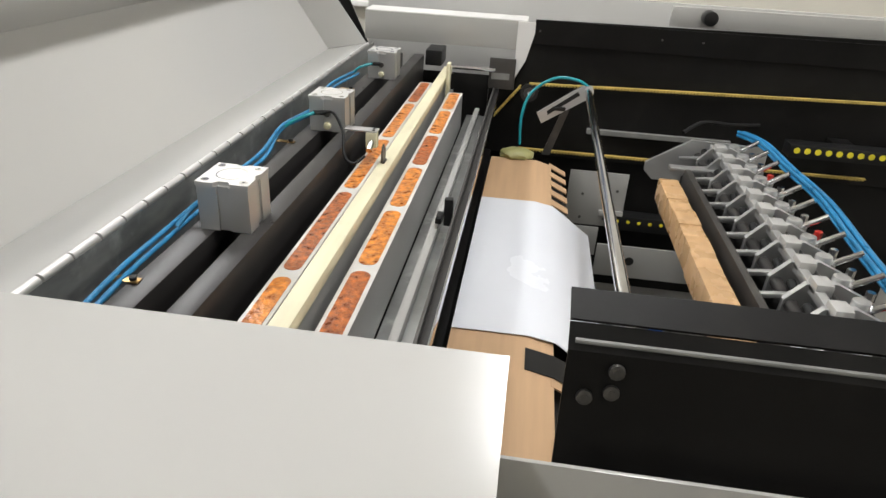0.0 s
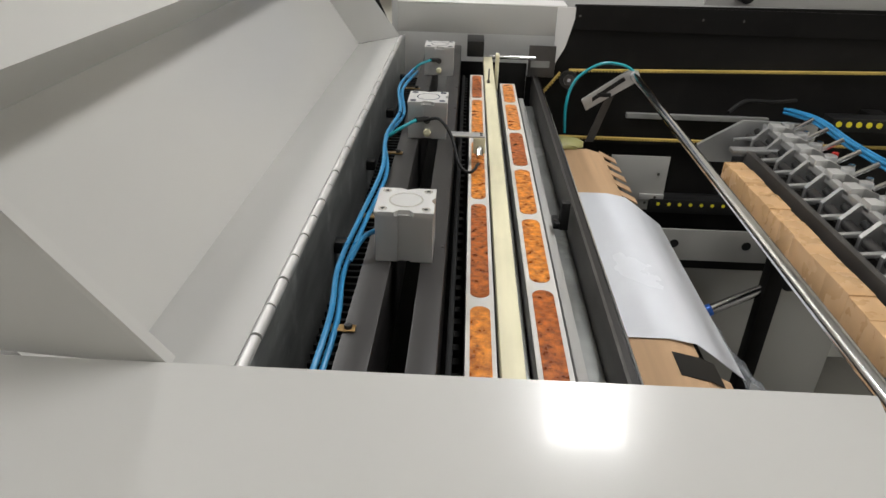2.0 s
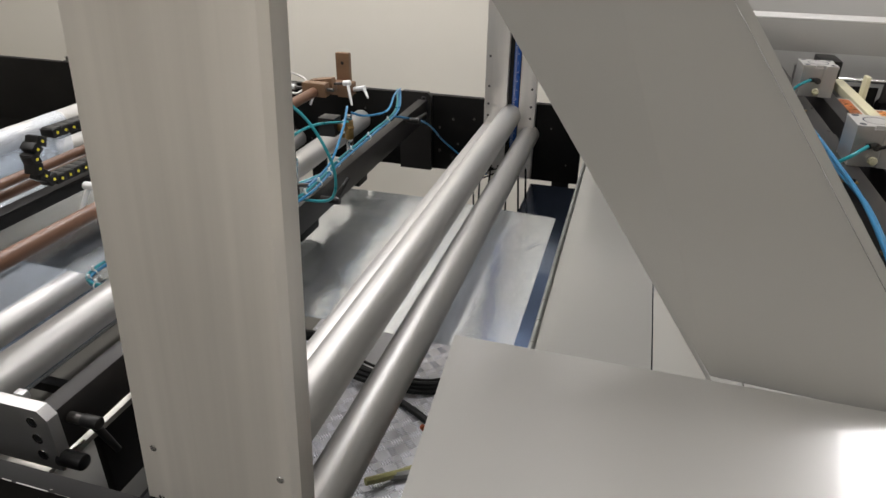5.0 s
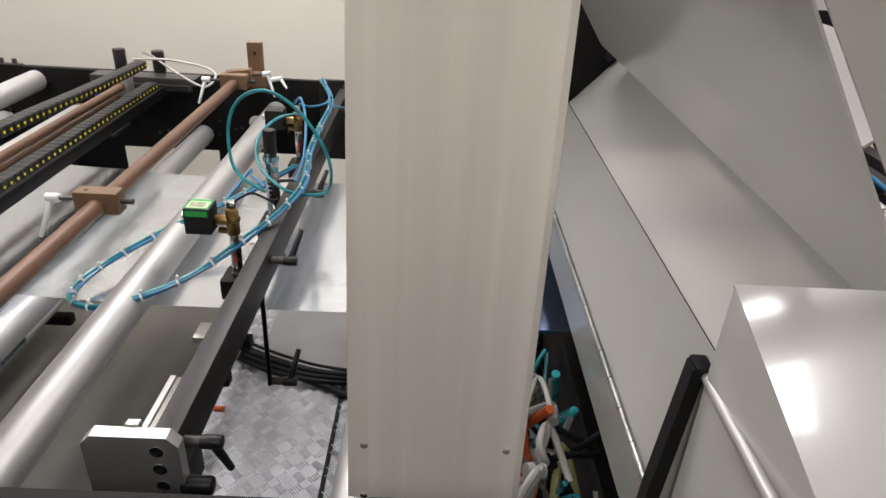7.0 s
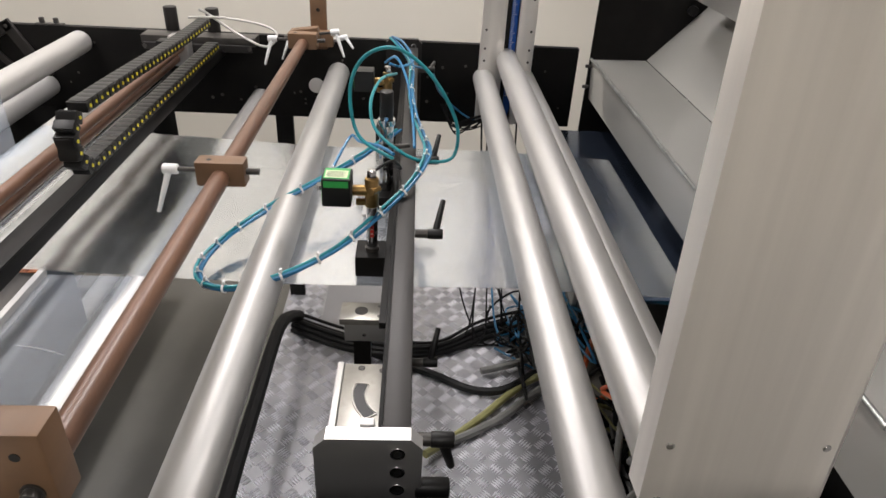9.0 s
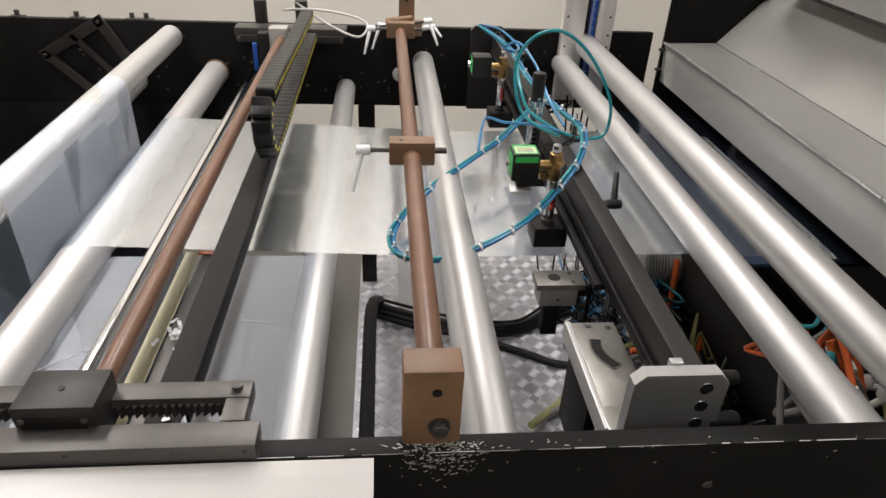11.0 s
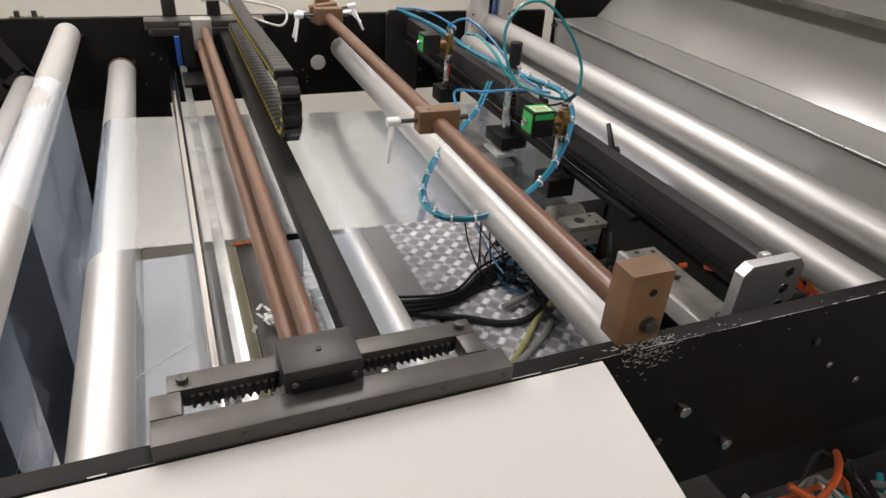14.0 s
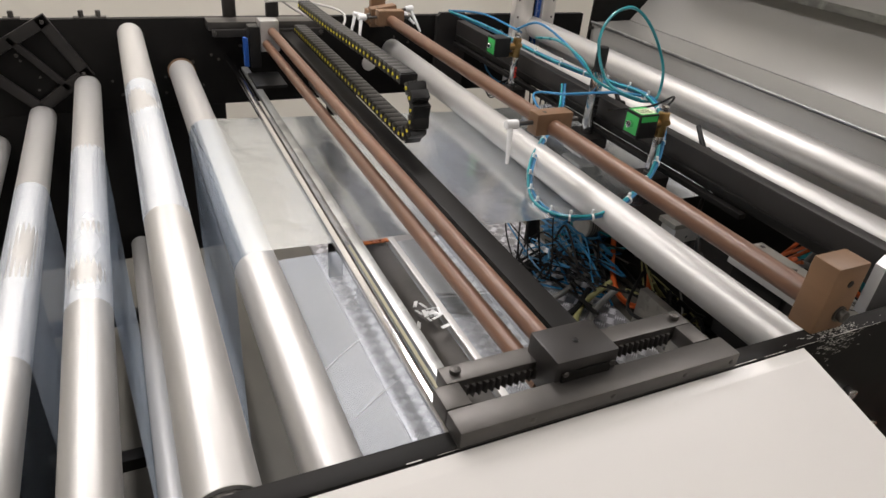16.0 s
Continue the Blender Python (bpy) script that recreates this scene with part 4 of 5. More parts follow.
part("rod_edge", rod((-0.012, -0.012, 0.030), (-0.025, -0.180, 0.046), 0.006, 12), "alu", sc)

gp = thing("hinge_side_plate", "scratched galvanised side plate below the lid hinge", "plate", (1.7055, 1.33, 1.211))
part("plate", box(-0.001, -0.88, -0.16, 0.003, 0.88, 0.083, 0.0005), "galv", gp)
part("lower_bar", box(0.012, -0.88, -0.12, 0.03, 0.88, -0.06, 0.001), "black", gp)
# Short slats stand in for a ribbed black conduit beside the plate.
brs = bmesh.new()
for k in range(90):
    y = -0.86 + k * 0.0192
    box(0.012, y, -0.055, 0.058, y + 0.006, -0.045, 0, brs)
part("conduit_ribs", brs, "rubber", gp, "black slats in place of a ribbed conduit", "stuff")
for k in range(5):
    part("clip", box(0.004, -0.7 + 0.35 * k, -0.02, 0.022, -0.68 + 0.35 * k, 0.0, 0.002), "black_plastic", gp)

for x0, x1 in ((1.784, 1.820), (1.857, 1.888)):
    b = thing("press_beam", "dark grey steel press beam below the air cylinders", "beam", ((x0 + x1) / 2, 1.35, 1.228), "press beams")
    part("beam", box(-(x1 - x0) / 2, -0.84, -0.07, (x1 - x0) / 2, 0.78, 0.055, 0.002), "anthracite", b)
    for y in (-0.5, 0.13, 0.3):
        screw(b, (0.012, y, 0.055), (0, 0, 1), 0.003, 0.0008, "steel")
part("tie_block", box(0.022, 0.2, -0.01, 0.058, 0.24, 0.02, 0.001), "steel", bpy.data.objects["press_beam"])
solo("belt_guard", box(1.895, 0.52, 1.0, 1.903, 2.1, 1.20, 0.002), "rubber", "black corrugated guard beside the press beam", "guard")
rib = bmesh.new()
for k in range(55):
    y = 0.54 + k * 0.028
    box(1.9035, y, 1.02, 1.911, y + 0.012, 1.20, 0, rib)
solo("guard_ribs", rib, "rubber", "black ribs along the corrugated guard", "guard", kind="stuff")


def air_cylinder(y, hosed=True):
    c = thing("air_cylinder", "square aluminium compact air cylinder on the press beams", "air cylinder", (1.836, y, 1.2835), "air cylinders")
    h, w = 0.07, 0.036
    body = [(-w, -w), (-0.008, -w), (-0.008, -w + 0.003), (0.008, -w + 0.003), (0.008, -w), (w, -w), (w, -0.008), (w - 0.003, -0.008), (w - 0.003, 0.008), (w, 0.008), (w, w), (-w, w)]
    part("body", prism(body, 0.0, h - 0.006, axis="z"), "alu_plate", c)
    part("end_cap", prism([(-w - 0.001, -w - 0.001), (-0.012, -w - 0.001), (-0.007, -w + 0.006), (0.007, -w + 0.006), (0.012, -w - 0.001), (w + 0.001, -w - 0.001), (w + 0.001, -0.01), (w - 0.004, 0), (w + 0.001, 0.01), (w + 0.001, w + 0.001), (0.01, w + 0.001), (0, w - 0.004), (-0.01, w + 0.001), (-w - 0.001, w + 0.001)], h - 0.006, h, axis="z"), "alu", c)
    part("face_ring", ring((0, 0, h + 0.0002), (0, 0, 1), 0.022, 0.02, 0.0006), "chrome", c)
    for sx in (-1, 1):
        for sy in (-1, 1):
            part("tie_bolt", ring((sx * 0.027, sy * 0.027, h), (0, 0, 1), 0.0058, 0.003, 0.0012, 14), "chrome", c)
            part("socket", rod((sx * 0.027, sy * 0.027, h), (sx * 0.027, sy * 0.027, h + 0.0006), 0.0032, 6), "black_plastic", c)
    if hosed:
        part("elbow", rod((-0.004, -w, 0.038), (-0.02, -w - 0.022, 0.042), 0.005, 10), "black_plastic", c)
        part("elbow_ring", rod((0, -w + 0.004, 0.036), (0, -w - 0.004, 0.036), 0.0065, 12), "steel", c)
        part("plug", rod((0.0, -w + 0.003, 0.012), (0, -w - 0.007, 0.012), 0.0072, 16, bevel=0.002), "ivory", c, "pale yellow silencer plug")
    return c


air_cylinder(0.841, False)
air_cylinder(1.312)
air_cylinder(1.792)
for k, (x, dz) in enumerate(((1.768, 0.0), (1.761, 0.007))):
    hose([(x, 0.52, 1.262 + dz), (x + 0.008, 0.66, 1.285 + dz), (x - 0.006, 0.79, 1.275 + dz), (x + 0.004, 0.92, 1.285 + dz), (x + 0.014, 1.08, 1.29 + dz), (x - 0.003 + 0.008 * k, 1.22, 1.30 + dz), (x + 0.012, 1.4, 1.29 + dz), (x - 0.004, 1.55, 1.30 + dz), (x + 0.016, 1.72, 1.30 + dz)], 0.0035, "blue_hose", "blue air hose along the press beam")
hose([(1.816, 1.254, 1.3255), (1.79, 1.225, 1.318), (1.77, 1.22, 1.305)], 0.0032, "teal_hose", "short teal hose at an air cylinder")
hose([(1.816, 1.734, 1.3255), (1.79, 1.705, 1.32), (1.778, 1.70, 1.308)], 0.0032, "teal_hose", "short teal hose at an air cylinder")
hose([(1.800, 0.841, 1.31), (1.782, 0.825, 1.305), (1.768, 0.80, 1.285)], 0.0034, "blue_hose", "short blue hose at an air cylinder")
for y in (0.655, 0.93, 1.19, 1.62):
    c = thing("hose_clip", "small brass hose clip screwed on the press beam", "clip", (1.786, y, 1.2842), "hose clips")
    part("strap", box(-0.022, -0.006, 0, 0.012, 0.006, 0.0015, 0.0004), "brass", c)
    screw(c, (0.004, 0, 0.0015), (0, 0, 1), 0.0045, 0.005, "black_plastic")
hose([(1.832, 1.25, 1.3255), (1.86, 1.235, 1.335), (1.885, 1.21, 1.31), (1.90, 1.17, 1.275), (1.92, 1.16, 1.265), (1.934, 1.185, 1.272)], 0.0028, "rubber", "thin black sensor cable", "cable", name="sensor_cable")
sn = thing("sensor_bracket", "small aluminium sensor bracket over the sealing bar", "sensor", (1.912, 1.245, 1.305))
part("plate", box(-0.03, -0.012, -0.002, 0.034, 0.012, 0.001, 0.0005), "alu_plate", sn)
part("head", box(0.012, -0.014, -0.032, 0.034, 0.004, -0.0025, 0.002), "ivory", sn)
part("gland", rod((0.024, -0.014, -0.02), (0.024, -0.036, -0.03), 0.006, 12), "chrome", sn)
screw(sn, (0.026, 0.004, 0.001), (0, 0, 1), 0.003, 0.001, "black_plastic")
screw(sn, (0.026, -0.006, 0.001), (0, 0, 1), 0.003, 0.001, "black_plastic")


def lozenge(x, y0, y1, w, z0, z1):
    r = w / 2 * 0.95
    pts = []
    for cx, cy, a0 in ((x + w / 2 - r, y1 - r, 0), (x - w / 2 + r, y1 - r, 90), (x - w / 2 + r, y0 + r, 180), (x + w / 2 - r, y0 + r, 270)):
        pts += [(cx + r * math.cos(radians(a0 + 15 * k)), cy + r * math.sin(radians(a0 + 15 * k))) for k in range(7)]
    return prism(pts, z0, z1, axis="z")


def sealing_bar(x, w, ztop, y_gap, pitch, group):
    b = thing("sealing_bar", "pale sealing bar with rows of scorched amber windows", "sealing bar", (x, 1.3, ztop), group)
    y_end = 1.90 - 1.3
    part("body", box(-w / 2, -0.78, -0.10, w / 2, y_end, -0.0012, 0.001), "alu_plate", b)
    iw = w * 0.70
    g = y_gap - 1.3
    gs = [v for v in (g + i * pitch for i in range(-3, 7)) if -0.78 < v < y_end]
    part("rim", box(-w / 2, -0.78, -0.0011, w / 2, y_end, 0.0, 0.0004), "pale_cable", b, "pale worn metal rim")
    ends = [-0.78] + gs + [y_end]
    for i, (a, c) in enumerate(zip(ends, ends[1:])):
        if c - a > 0.06:
            part("window", lozenge(0, a + 0.010, c - 0.010, iw, 0.0001, 0.0009), "amber_dark" if (i + (group != "sealing bars")) % 3 == 1 else "amber", b, "scorched amber window")
    return b


jaw_left = sealing_bar(1.9345, 0.035, 1.252, 0.767, 0.299, "sealing bars")
jaw_right = sealing_bar(2.0195, 0.041, 1.231, 0.844, 0.216, "sealing bars")
iv = thing("cutting_bar", "long ivory silicone-coated cutting bar", "bar", (1.969, 1.35, 1.216))
part("core", box(-0.009, -0.83, -0.06, 0.009, 0.76, 0.018, 0.001), "alu", iv)
part("coating", box(-0.0135, -0.83, 0.0185, 0.0135, 0.76, 0.040, 0.004), "ivory", iv)
solo("guide_wall", box(1.986, 0.52, 1.08, 1.996, 2.05, 1.20, 0.001), "galv", "dull metal guide wall beside the cutting bar", "guide")
tip = solo("stop_block", box(1.986, 1.93, 1.202, 1.996, 1.965, 1.30, 0.002), "ivory", "small ivory stop block at the bar's end", "block")
knife = thing("cutting_knife", "small dark steel cutting blade travelling along the bar", "knife", (1.965, 0.55, 1.256))
part("blade", prism([(-0.016, 0.0), (0.012, 0.0), (0.012, 0.018), (-0.002, 0.032), (-0.016, 0.022)], -0.0015, 0.0015, axis="x"), "steel", knife)
part("holder", box(-0.004, -0.012, -0.02, 0.004, 0.012, 0.0, 0.001), "steel", knife)

# rails and angle right of the sealing bars
solo("delivery_plate", box(2.042, 0.52, 1.118, 2.111, 2.05, 1.126, 0.001), "galv", "dull galvanised delivery plate", "plate")
solo("pale_rail", box(2.066, 0.52, 1.128, 2.081, 2.05, 1.150, 0.003), "light", "pale painted flat rail", "rail")
an = thing("steel_angle", "dark steel angle rail along the delivery side", "angle bar", (2.120, 1.33, 1.15))
part("web", box(-0.008, -0.85, -0.05, -0.003, 0.85, 0.045, 0.001), "steel", an)
part("flange", box(-0.0025, -0.85, 0.030, 0.010, 0.85, 0.036, 0.001), "anthracite", an)
part("edge", box(0.0105, -0.85, 0.02, 0.013, 0.85, 0.04, 0.0005), "chrome", an)
cp = thing("hold_down_clip", "small black hold-down clip on the rail", "clip", (2.082, 1.18, 1.16))
part("arm", box(-0.006, -0.02, 0.0, 0.006, 0.016, 0.012, 0.002), "black_plastic", cp)
part("post", box(0.008, -0.004, -0.01, 0.024, 0.012, 0.045, 0.002), "black_plastic", cp)
screw(cp, (-0.002, -0.008, 0.012), (0, 0, 1), 0.004, 0.002, "steel")

solo("support_block", box(2.135, 0.66, 0.0, 2.285, 1.95, 1.0325, 0.003), "black", "black steel block carrying the cardboard pad", "block")
# cardboard pad with release sheet
cb = thing("cardboard_pad", "brown cardboard pad with cut notches and tape", "cardboard", (2.23, 1.34, 1.035))
def drape(line, y0, y1, t):
    return prism(sheet_profile(line, t), y0, y1)
part("board", drape([(-0.095, 0.0), (0.04, 0.0), (0.085, -0.012)], -0.65, 0.60, 0.003), "card", cb)
for y in (0.30, 0.37, 0.44, 0.51, 0.58):
    part("tab", drape([(0.08, -0.010), (0.13, -0.034)], y, y + 0.036, 0.003), "card", cb)
for y in (-0.62, -0.45):
    part("tab", drape([(0.08, -0.010), (0.13, -0.034)], y, y + 0.05, 0.003), "card", cb)
part("black_tape", drape([(0.036, 0.003), (0.085, -0.008), (0.11, -0.020)], -0.43, -0.37, 0.001), "black_plastic", cb, "piece of black tape")
part("underlay", drape([(0.06, -0.02), (0.12, -0.06), (0.15, -0.16)], -0.62, 0.62, 0.004), "rubber", cb, "dark underlay")
rs = thing("release_sheet", "white glossy release sheet draped over the cardboard", "sheet", (2.23, 1.34, 1.035))
part("sheet", prism(sheet_profile([(-0.095, 0.004), (0.04, 0.005), (0.088, -0.004), (0.122, -0.028), (0.155, -0.053), (0.187, -0.076)], 0.0012), -0.337, 0.27), "paper", rs)
bm = bmesh.new()
rows = []
for i in range(15):
    s = i / 14
    rows.append([bm.verts.new((2.412 + 0.21 * s * (1 - 0.8 * j / 12) + 0.012 * noise.noise((s * 7, j * 0.8, 1.0)), 0.97 + 0.56 * j / 12, 0.958 - 0.17 * s + 0.02 * noise.noise((s * 5, j * 0.7, 4.0)))) for j in range(13)])
for i in range(14):
    for j in range(12):
        bm.faces.new((rows[i][j], rows[i + 1][j], rows[i + 1][j + 1], rows[i][j + 1]))
bmesh.ops.solidify(bm, geom=bm.faces[:], thickness=0.0006)
solo("hanging_film", bm, "film_thin", "crumpled clear film hanging from the delivery edge", "film").visible_shadow = False
gb = thing("glove_bag", "dark green cloth bag lying on the cardboard end", "bag", (2.21, 1.955, 1.045))
bm = bmesh.new()
bmesh.ops.create_icosphere(bm, subdivisions=3, radius=1)
for v in bm.verts:
    v.co = Vector((v.co.x * 0.05, v.co.y * 0.035, max(v.co.z, -0.35) * 0.02)) * (1 + 0.2 * noise.noise(v.co * 2.3))
part("cloth", bm, "olive_cable", gb)

# far wall of the sealing station
bk = tagged(thing("back_panel", "light grey machine back panel", "panel", (2.5, 2.37, 0.9)), kind="structure")
part("panel", box(-0.85, 0, -0.9, 1.4, 0.02, 0.56, 0.002), "light", bk)
part("upper_panel", box(0.27, -0.016, 0.52, 1.4, -0.002, 0.545, 0.002), "grey", bk)
part("knob", rod((0.25, -0.14, 0.535), (0.25, -0.09, 0.535), 0.022, 20, bevel=0.004), "black_plastic", bk)
part("knob_bracket", box(0.14, -0.088, 0.50, 0.8, -0.075, 0.56, 0.002), "grey", bk)
bt = thing("top_beam", "light grey enamelled cross beam above the bars", "beam", (1.915, 2.17, 1.312))
part("front", box(-0.225, -0.005, 0.0, 0.255, 0.0, 0.085, 0.001), "grey", bt)
part("top", box(-0.225, -0.005, 0.0855, 0.285, 0.1, 0.089, 0.001), "white", bt)
part("bracket", prism([(0.257, 0.086), (0.318, 0.086), (0.29, -0.03), (0.262, -0.085), (0.257, -0.06)], -0.012, -0.006), "white", bt)
part("motor_block", box(-0.01, -0.12, -0.045, 0.04, -0.02, 0.0, 0.003), "black_plastic", bt)
part("roll_bar", rod((0.06, -0.04, -0.06), (0.2, -0.04, -0.06), 0.006, 12), "chrome", bt)
part("taped_plate", box(0.18, -0.03, -0.12, 0.262, -0.02, -0.025, 0.002), "steel", bt)
part("tape_piece", box(0.188, -0.0312, -0.09, 0.245, -0.0302, -0.07, 0), "grey_cable", bt)
bp = thing("black_back_cover", "black painted steel back cover with a folded edge", "panel", (2.605, 2.175, 1.205))
part("sheet", prism([(-0.38, 0.20), (0.9, 0.215), (0.9, -0.23), (-0.51, -0.23), (-0.51, -0.02), (-0.41, 0.10)], 0, 0.006), "black", bp)
part("fold", prism(sheet_profile([(-0.012, 0.13), (-0.020, 0.202)], 0.002), -0.38, 0.9, axis="x"), "black", bp)
part("end_plate", box(-0.75, 0.0, -0.5, -0.511, 0.006, 0.02, 0.001), "black", bp)
# Black sheet added to give the dark open space below the cover.
part("dark_space_backing", box(-0.51, 0.03, -0.95, 0.9, 0.036, -0.232, 0.001), "black", bp)
for x in (-0.365, 0.0, 0.12):
    screw(bp, (x, -0.018, 0.17), (0, -1, 0), 0.0035, 0.001, "steel")
part("scuffed_strip", box(-0.18, -0.02, -0.137, 0.27, -0.001, -0.122, 0.001), "grey_cable", bp)


def toothed_belt(x0, z0, x1, z1, y, label):
    b = thing("timing_belt", label, "belt", (0, y, 0), "timing belts")
    d = Vector((x1 - x0, 0, z1 - z0))
    m = Matrix.Translation((x0, 0, z0)) @ Matrix.Rotation(-math.atan2(d.z, d.x), 4, "Y")
    part("band", box(0, -0.006, 0.0, d.length, 0.006, 0.004, 0, None, m), "belt", b)
    tb = bmesh.new()
    for k in range(int(d.length / 0.01)):
        box(k * 0.01, -0.006, -0.004, k * 0.01 + 0.005, 0.006, -0.0002, 0, tb, m)
    part("teeth", tb, "belt", b, kind="stuff")


toothed_belt(2.225, 1.212, 3.3, 1.240, 2.16, "yellow toothed timing belt along the back cover")
toothed_belt(2.12, 1.10, 2.20, 1.204, 2.16, "yellow toothed timing belt slanting to the pulley")
toothed_belt(2.21, 1.0, 3.3, 1.003, 2.15, "yellow toothed timing belt low on the back cover")
pl = thing("belt_pulley", "dark belt pulley with bearing hub", "pulley", (2.227, 2.16, 1.184))
part("rim", ring((0, 0, 0), (0, 1, 0), 0.028, 0.017, 0.016, 28), "anthracite", pl)
part("hub", ring((0, -0.002, 0), (0, 1, 0), 0.0165, 0.006, 0.016, 24), "steel", pl)
part("axle", rod((0, -0.012, 0), (0, 0.012, 0), 0.0055, 12), "chrome", pl)

ln = thing("tension_arm", "slotted aluminium tension arm with a long steel rod", "arm", (2.402, 2.06, 1.224))
part("arm", prism([(0.012, 0.018), (-0.018, 0.018), (-0.145, -0.075), (-0.128, -0.106), (0.014, -0.012)], -0.006, 0.006), "alu_plate", ln)
part("slot", prism([(-0.03, 0.0), (-0.115, -0.066), (-0.112, -0.078), (-0.022, -0.010)], -0.0068, -0.0062), "black_plastic", ln)
part("rod", rod((0.0, 0, 0.004), (-0.02, -1.5, -0.001), 0.0105, 20), "chrome", ln)
part("rod_eye", rod((0.002, -0.012, 0.003), (0.002, 0.012, 0.003), 0.014, 18, bevel=0.002), "alu_plate", ln)
part("strut", prism([(-0.055, -0.02), (-0.035, -0.02), (-0.09, -0.21), (-0.115, -0.21)], 0.007, 0.013), "steel", ln)
part("clamp_band", box(-0.10, -0.012, -0.062, -0.06, 0.014, -0.05, 0.002), "black_plastic", ln)
hose([(2.215, 2.04, 1.05), (2.212, 2.05, 1.14), (2.235, 2.06, 1.21), (2.30, 2.065, 1.256), (2.365, 2.065, 1.256), (2.40, 2.06, 1.24)], 0.0045, "teal_hose", "teal air hose curved over the tension arm")

# lower machine parts behind the delivery edge
lp = thing("hinge_plate_box", "pale machine plate with a small hinge", "plate", (2.53, 2.12, 0.855))
part("plate", box(-0.14, 0, -0.09, 0.05, 0.006, 0.10, 0.002), "grey", lp)
part("hinge", box(-0.03, -0.008, -0.05, 0.05, -0.0005, -0.03, 0.002), "alu", lp)
part("tab", box(-0.12, -0.004, -0.2, -0.02, 0.0, -0.095, 0.002), "grey", lp)
for x, z in ((-0.09, 0.02), (0.02, 0.04), (0.02, -0.04), (-0.09, -0.06), (-0.01, -0.06)):
    screw(lp, (x, -0.0005 if z > -0.03 else -0.0085, z), (0, -1, 0), 0.005, 0.002, "steel")
dc = thing("lower_cable_chain", "black cable chain with yellow dots behind the arm", "cable chain", (2.735, 2.14, 0.785))
part("chain_body", box(-0.2, -0.03, -0.025, 0.5, 0.03, 0.025, 0.003), "black_plastic", dc)
for k in range(14):
    part("dot", rod((-0.17 + k * 0.036, -0.032, 0.008), (-0.17 + k * 0.036, -0.029, 0.008), 0.006, 10), "yellow", dc)
ub = thing("upper_cable_chain", "black cable chain with yellow dots beside the grippers", "cable chain", (3.06, 2.07, 1.105))
part("chain_body", box(-0.05, -0.03, -0.02, 0.4, 0.03, 0.02, 0.003), "black_plastic", ub)
part("bracket", box(0.1, 0.0302, -0.015, 0.16, 0.1052, 0.015, 0.002), "black", ub)
for k in range(10):
    part("dot", rod((-0.03 + k * 0.03, -0.032, 0.004), (-0.03 + k * 0.03, -0.029, 0.004), 0.009, 12), "yellow", ub)
cb2 = thing("grey_cross_rail", "grey painted cross rail with round holes", "rail", (2.77, 2.01, 0.695))
part("rail", box(-0.27, 0, -0.058, 0.45, 0.008, 0.055, 0.002), "grey", cb2)
for x in (-0.16, 0.075, 0.3):
    part("hole", rod((x, -0.0006, 0.003), (x, 0.0, 0.003), 0.015, 20), "black_plastic", cb2)
# Black bar put where the slot under the rail is only dark.
solo("slot_shade_bar", box(2.47, 2.05, 0.585, 3.2, 2.09, 0.625, 0.002), "black", "black bar giving the dark slot below the grey rail", "tube")
solo("grey_inner_panel", box(2.3, 2.10, 0.02, 3.3, 2.11, 0.58, 0.002), "grey", "grey painted inner machine panel", "panel")
gs = thing("gas_cylinder", "chrome air cylinder with blue end caps", "air cylinder", (2.805, 1.89, 0.569))
d = Vector((0.21, 0.02, 0.105)).normalized()
part("tube", rod(-d * 0.10, d * 0.10, 0.017, 24), "chrome", gs)
for s in (-1, 1):
    part("end_cap", rod(d * s * 0.085, d * s * 0.122, 0.0205, 20, bevel=0.002), "blue_part", gs, "blue anodised cap")
part("piston_rod", rod(d * 0.12, d * 0.17, 0.007, 12), "chrome", gs)
part("clevis", box(-0.02, -0.012, -0.012, 0.02, 0.012, 0.012, 0.003, None, Matrix.Translation(-d * 0.135)), "steel", gs)
part("pivot", rod(d * 0.16 + Vector((0, -0.03, 0)), d * 0.16 + Vector((0, 0.03, 0)), 0.026, 18, bevel=0.003), "black_plastic", gs)
part("arm", box(-0.05, -0.01, -0.02, 0.06, 0.01, 0.06, 0.004, None, Matrix.Translation(d * 0.18)), "black", gs)
part("hanger", box(0.14, -0.012, 0.075, 0.20, 0.15, 0.125, 0.003), "black", gs)
part("rear_mount", box(-0.15, 0.0, -0.085, -0.11, 0.195, -0.055, 0.003), "steel", gs)

# gripper bank
GX = 2.607
wood = thing("wrapped_bar", "bar wrapped in overlapping tan packing tape", "bar", (GX, 1.26, 1.10))
part("core", box(-0.022, -0.62, -0.055, 0.022, 0.44, -0.003, 0.002), "card", wood)
for k in range(15):
    y = -0.62 + k * 0.071
    w = 0.0240 + 0.0015 * rng.random()
    bmk = box(-w, y, -0.058, w, y + 0.082, 0.001 + 0.0012 * (k % 2) + 0.002 * rng.random(), 0.004, None, Matrix.Translation((0.003 * rng.uniform(-1, 1), 0, 0)) @ Matrix.Rotation(rng.uniform(-0.015, 0.015), 4, "X"))
    part("tape_wrap", bmk, "tape", wood)
gr = thing("gripper_bank", "row of small aluminium grippers on dark shafts", "gripper bank", (2.668, 1.32, 1.09))
part("front_bar", box(-0.012, -0.66, -0.05, 0.004, 0.45, 0.022, 0.002), "steel", gr)
part("end_plate", prism([(-0.085, -0.045), (-0.085, -0.02), (0.03, 0.055), (0.24, 0.05), (0.24, -0.07), (-0.06, -0.07)], 0.60, 0.612), "alu_plate", gr)
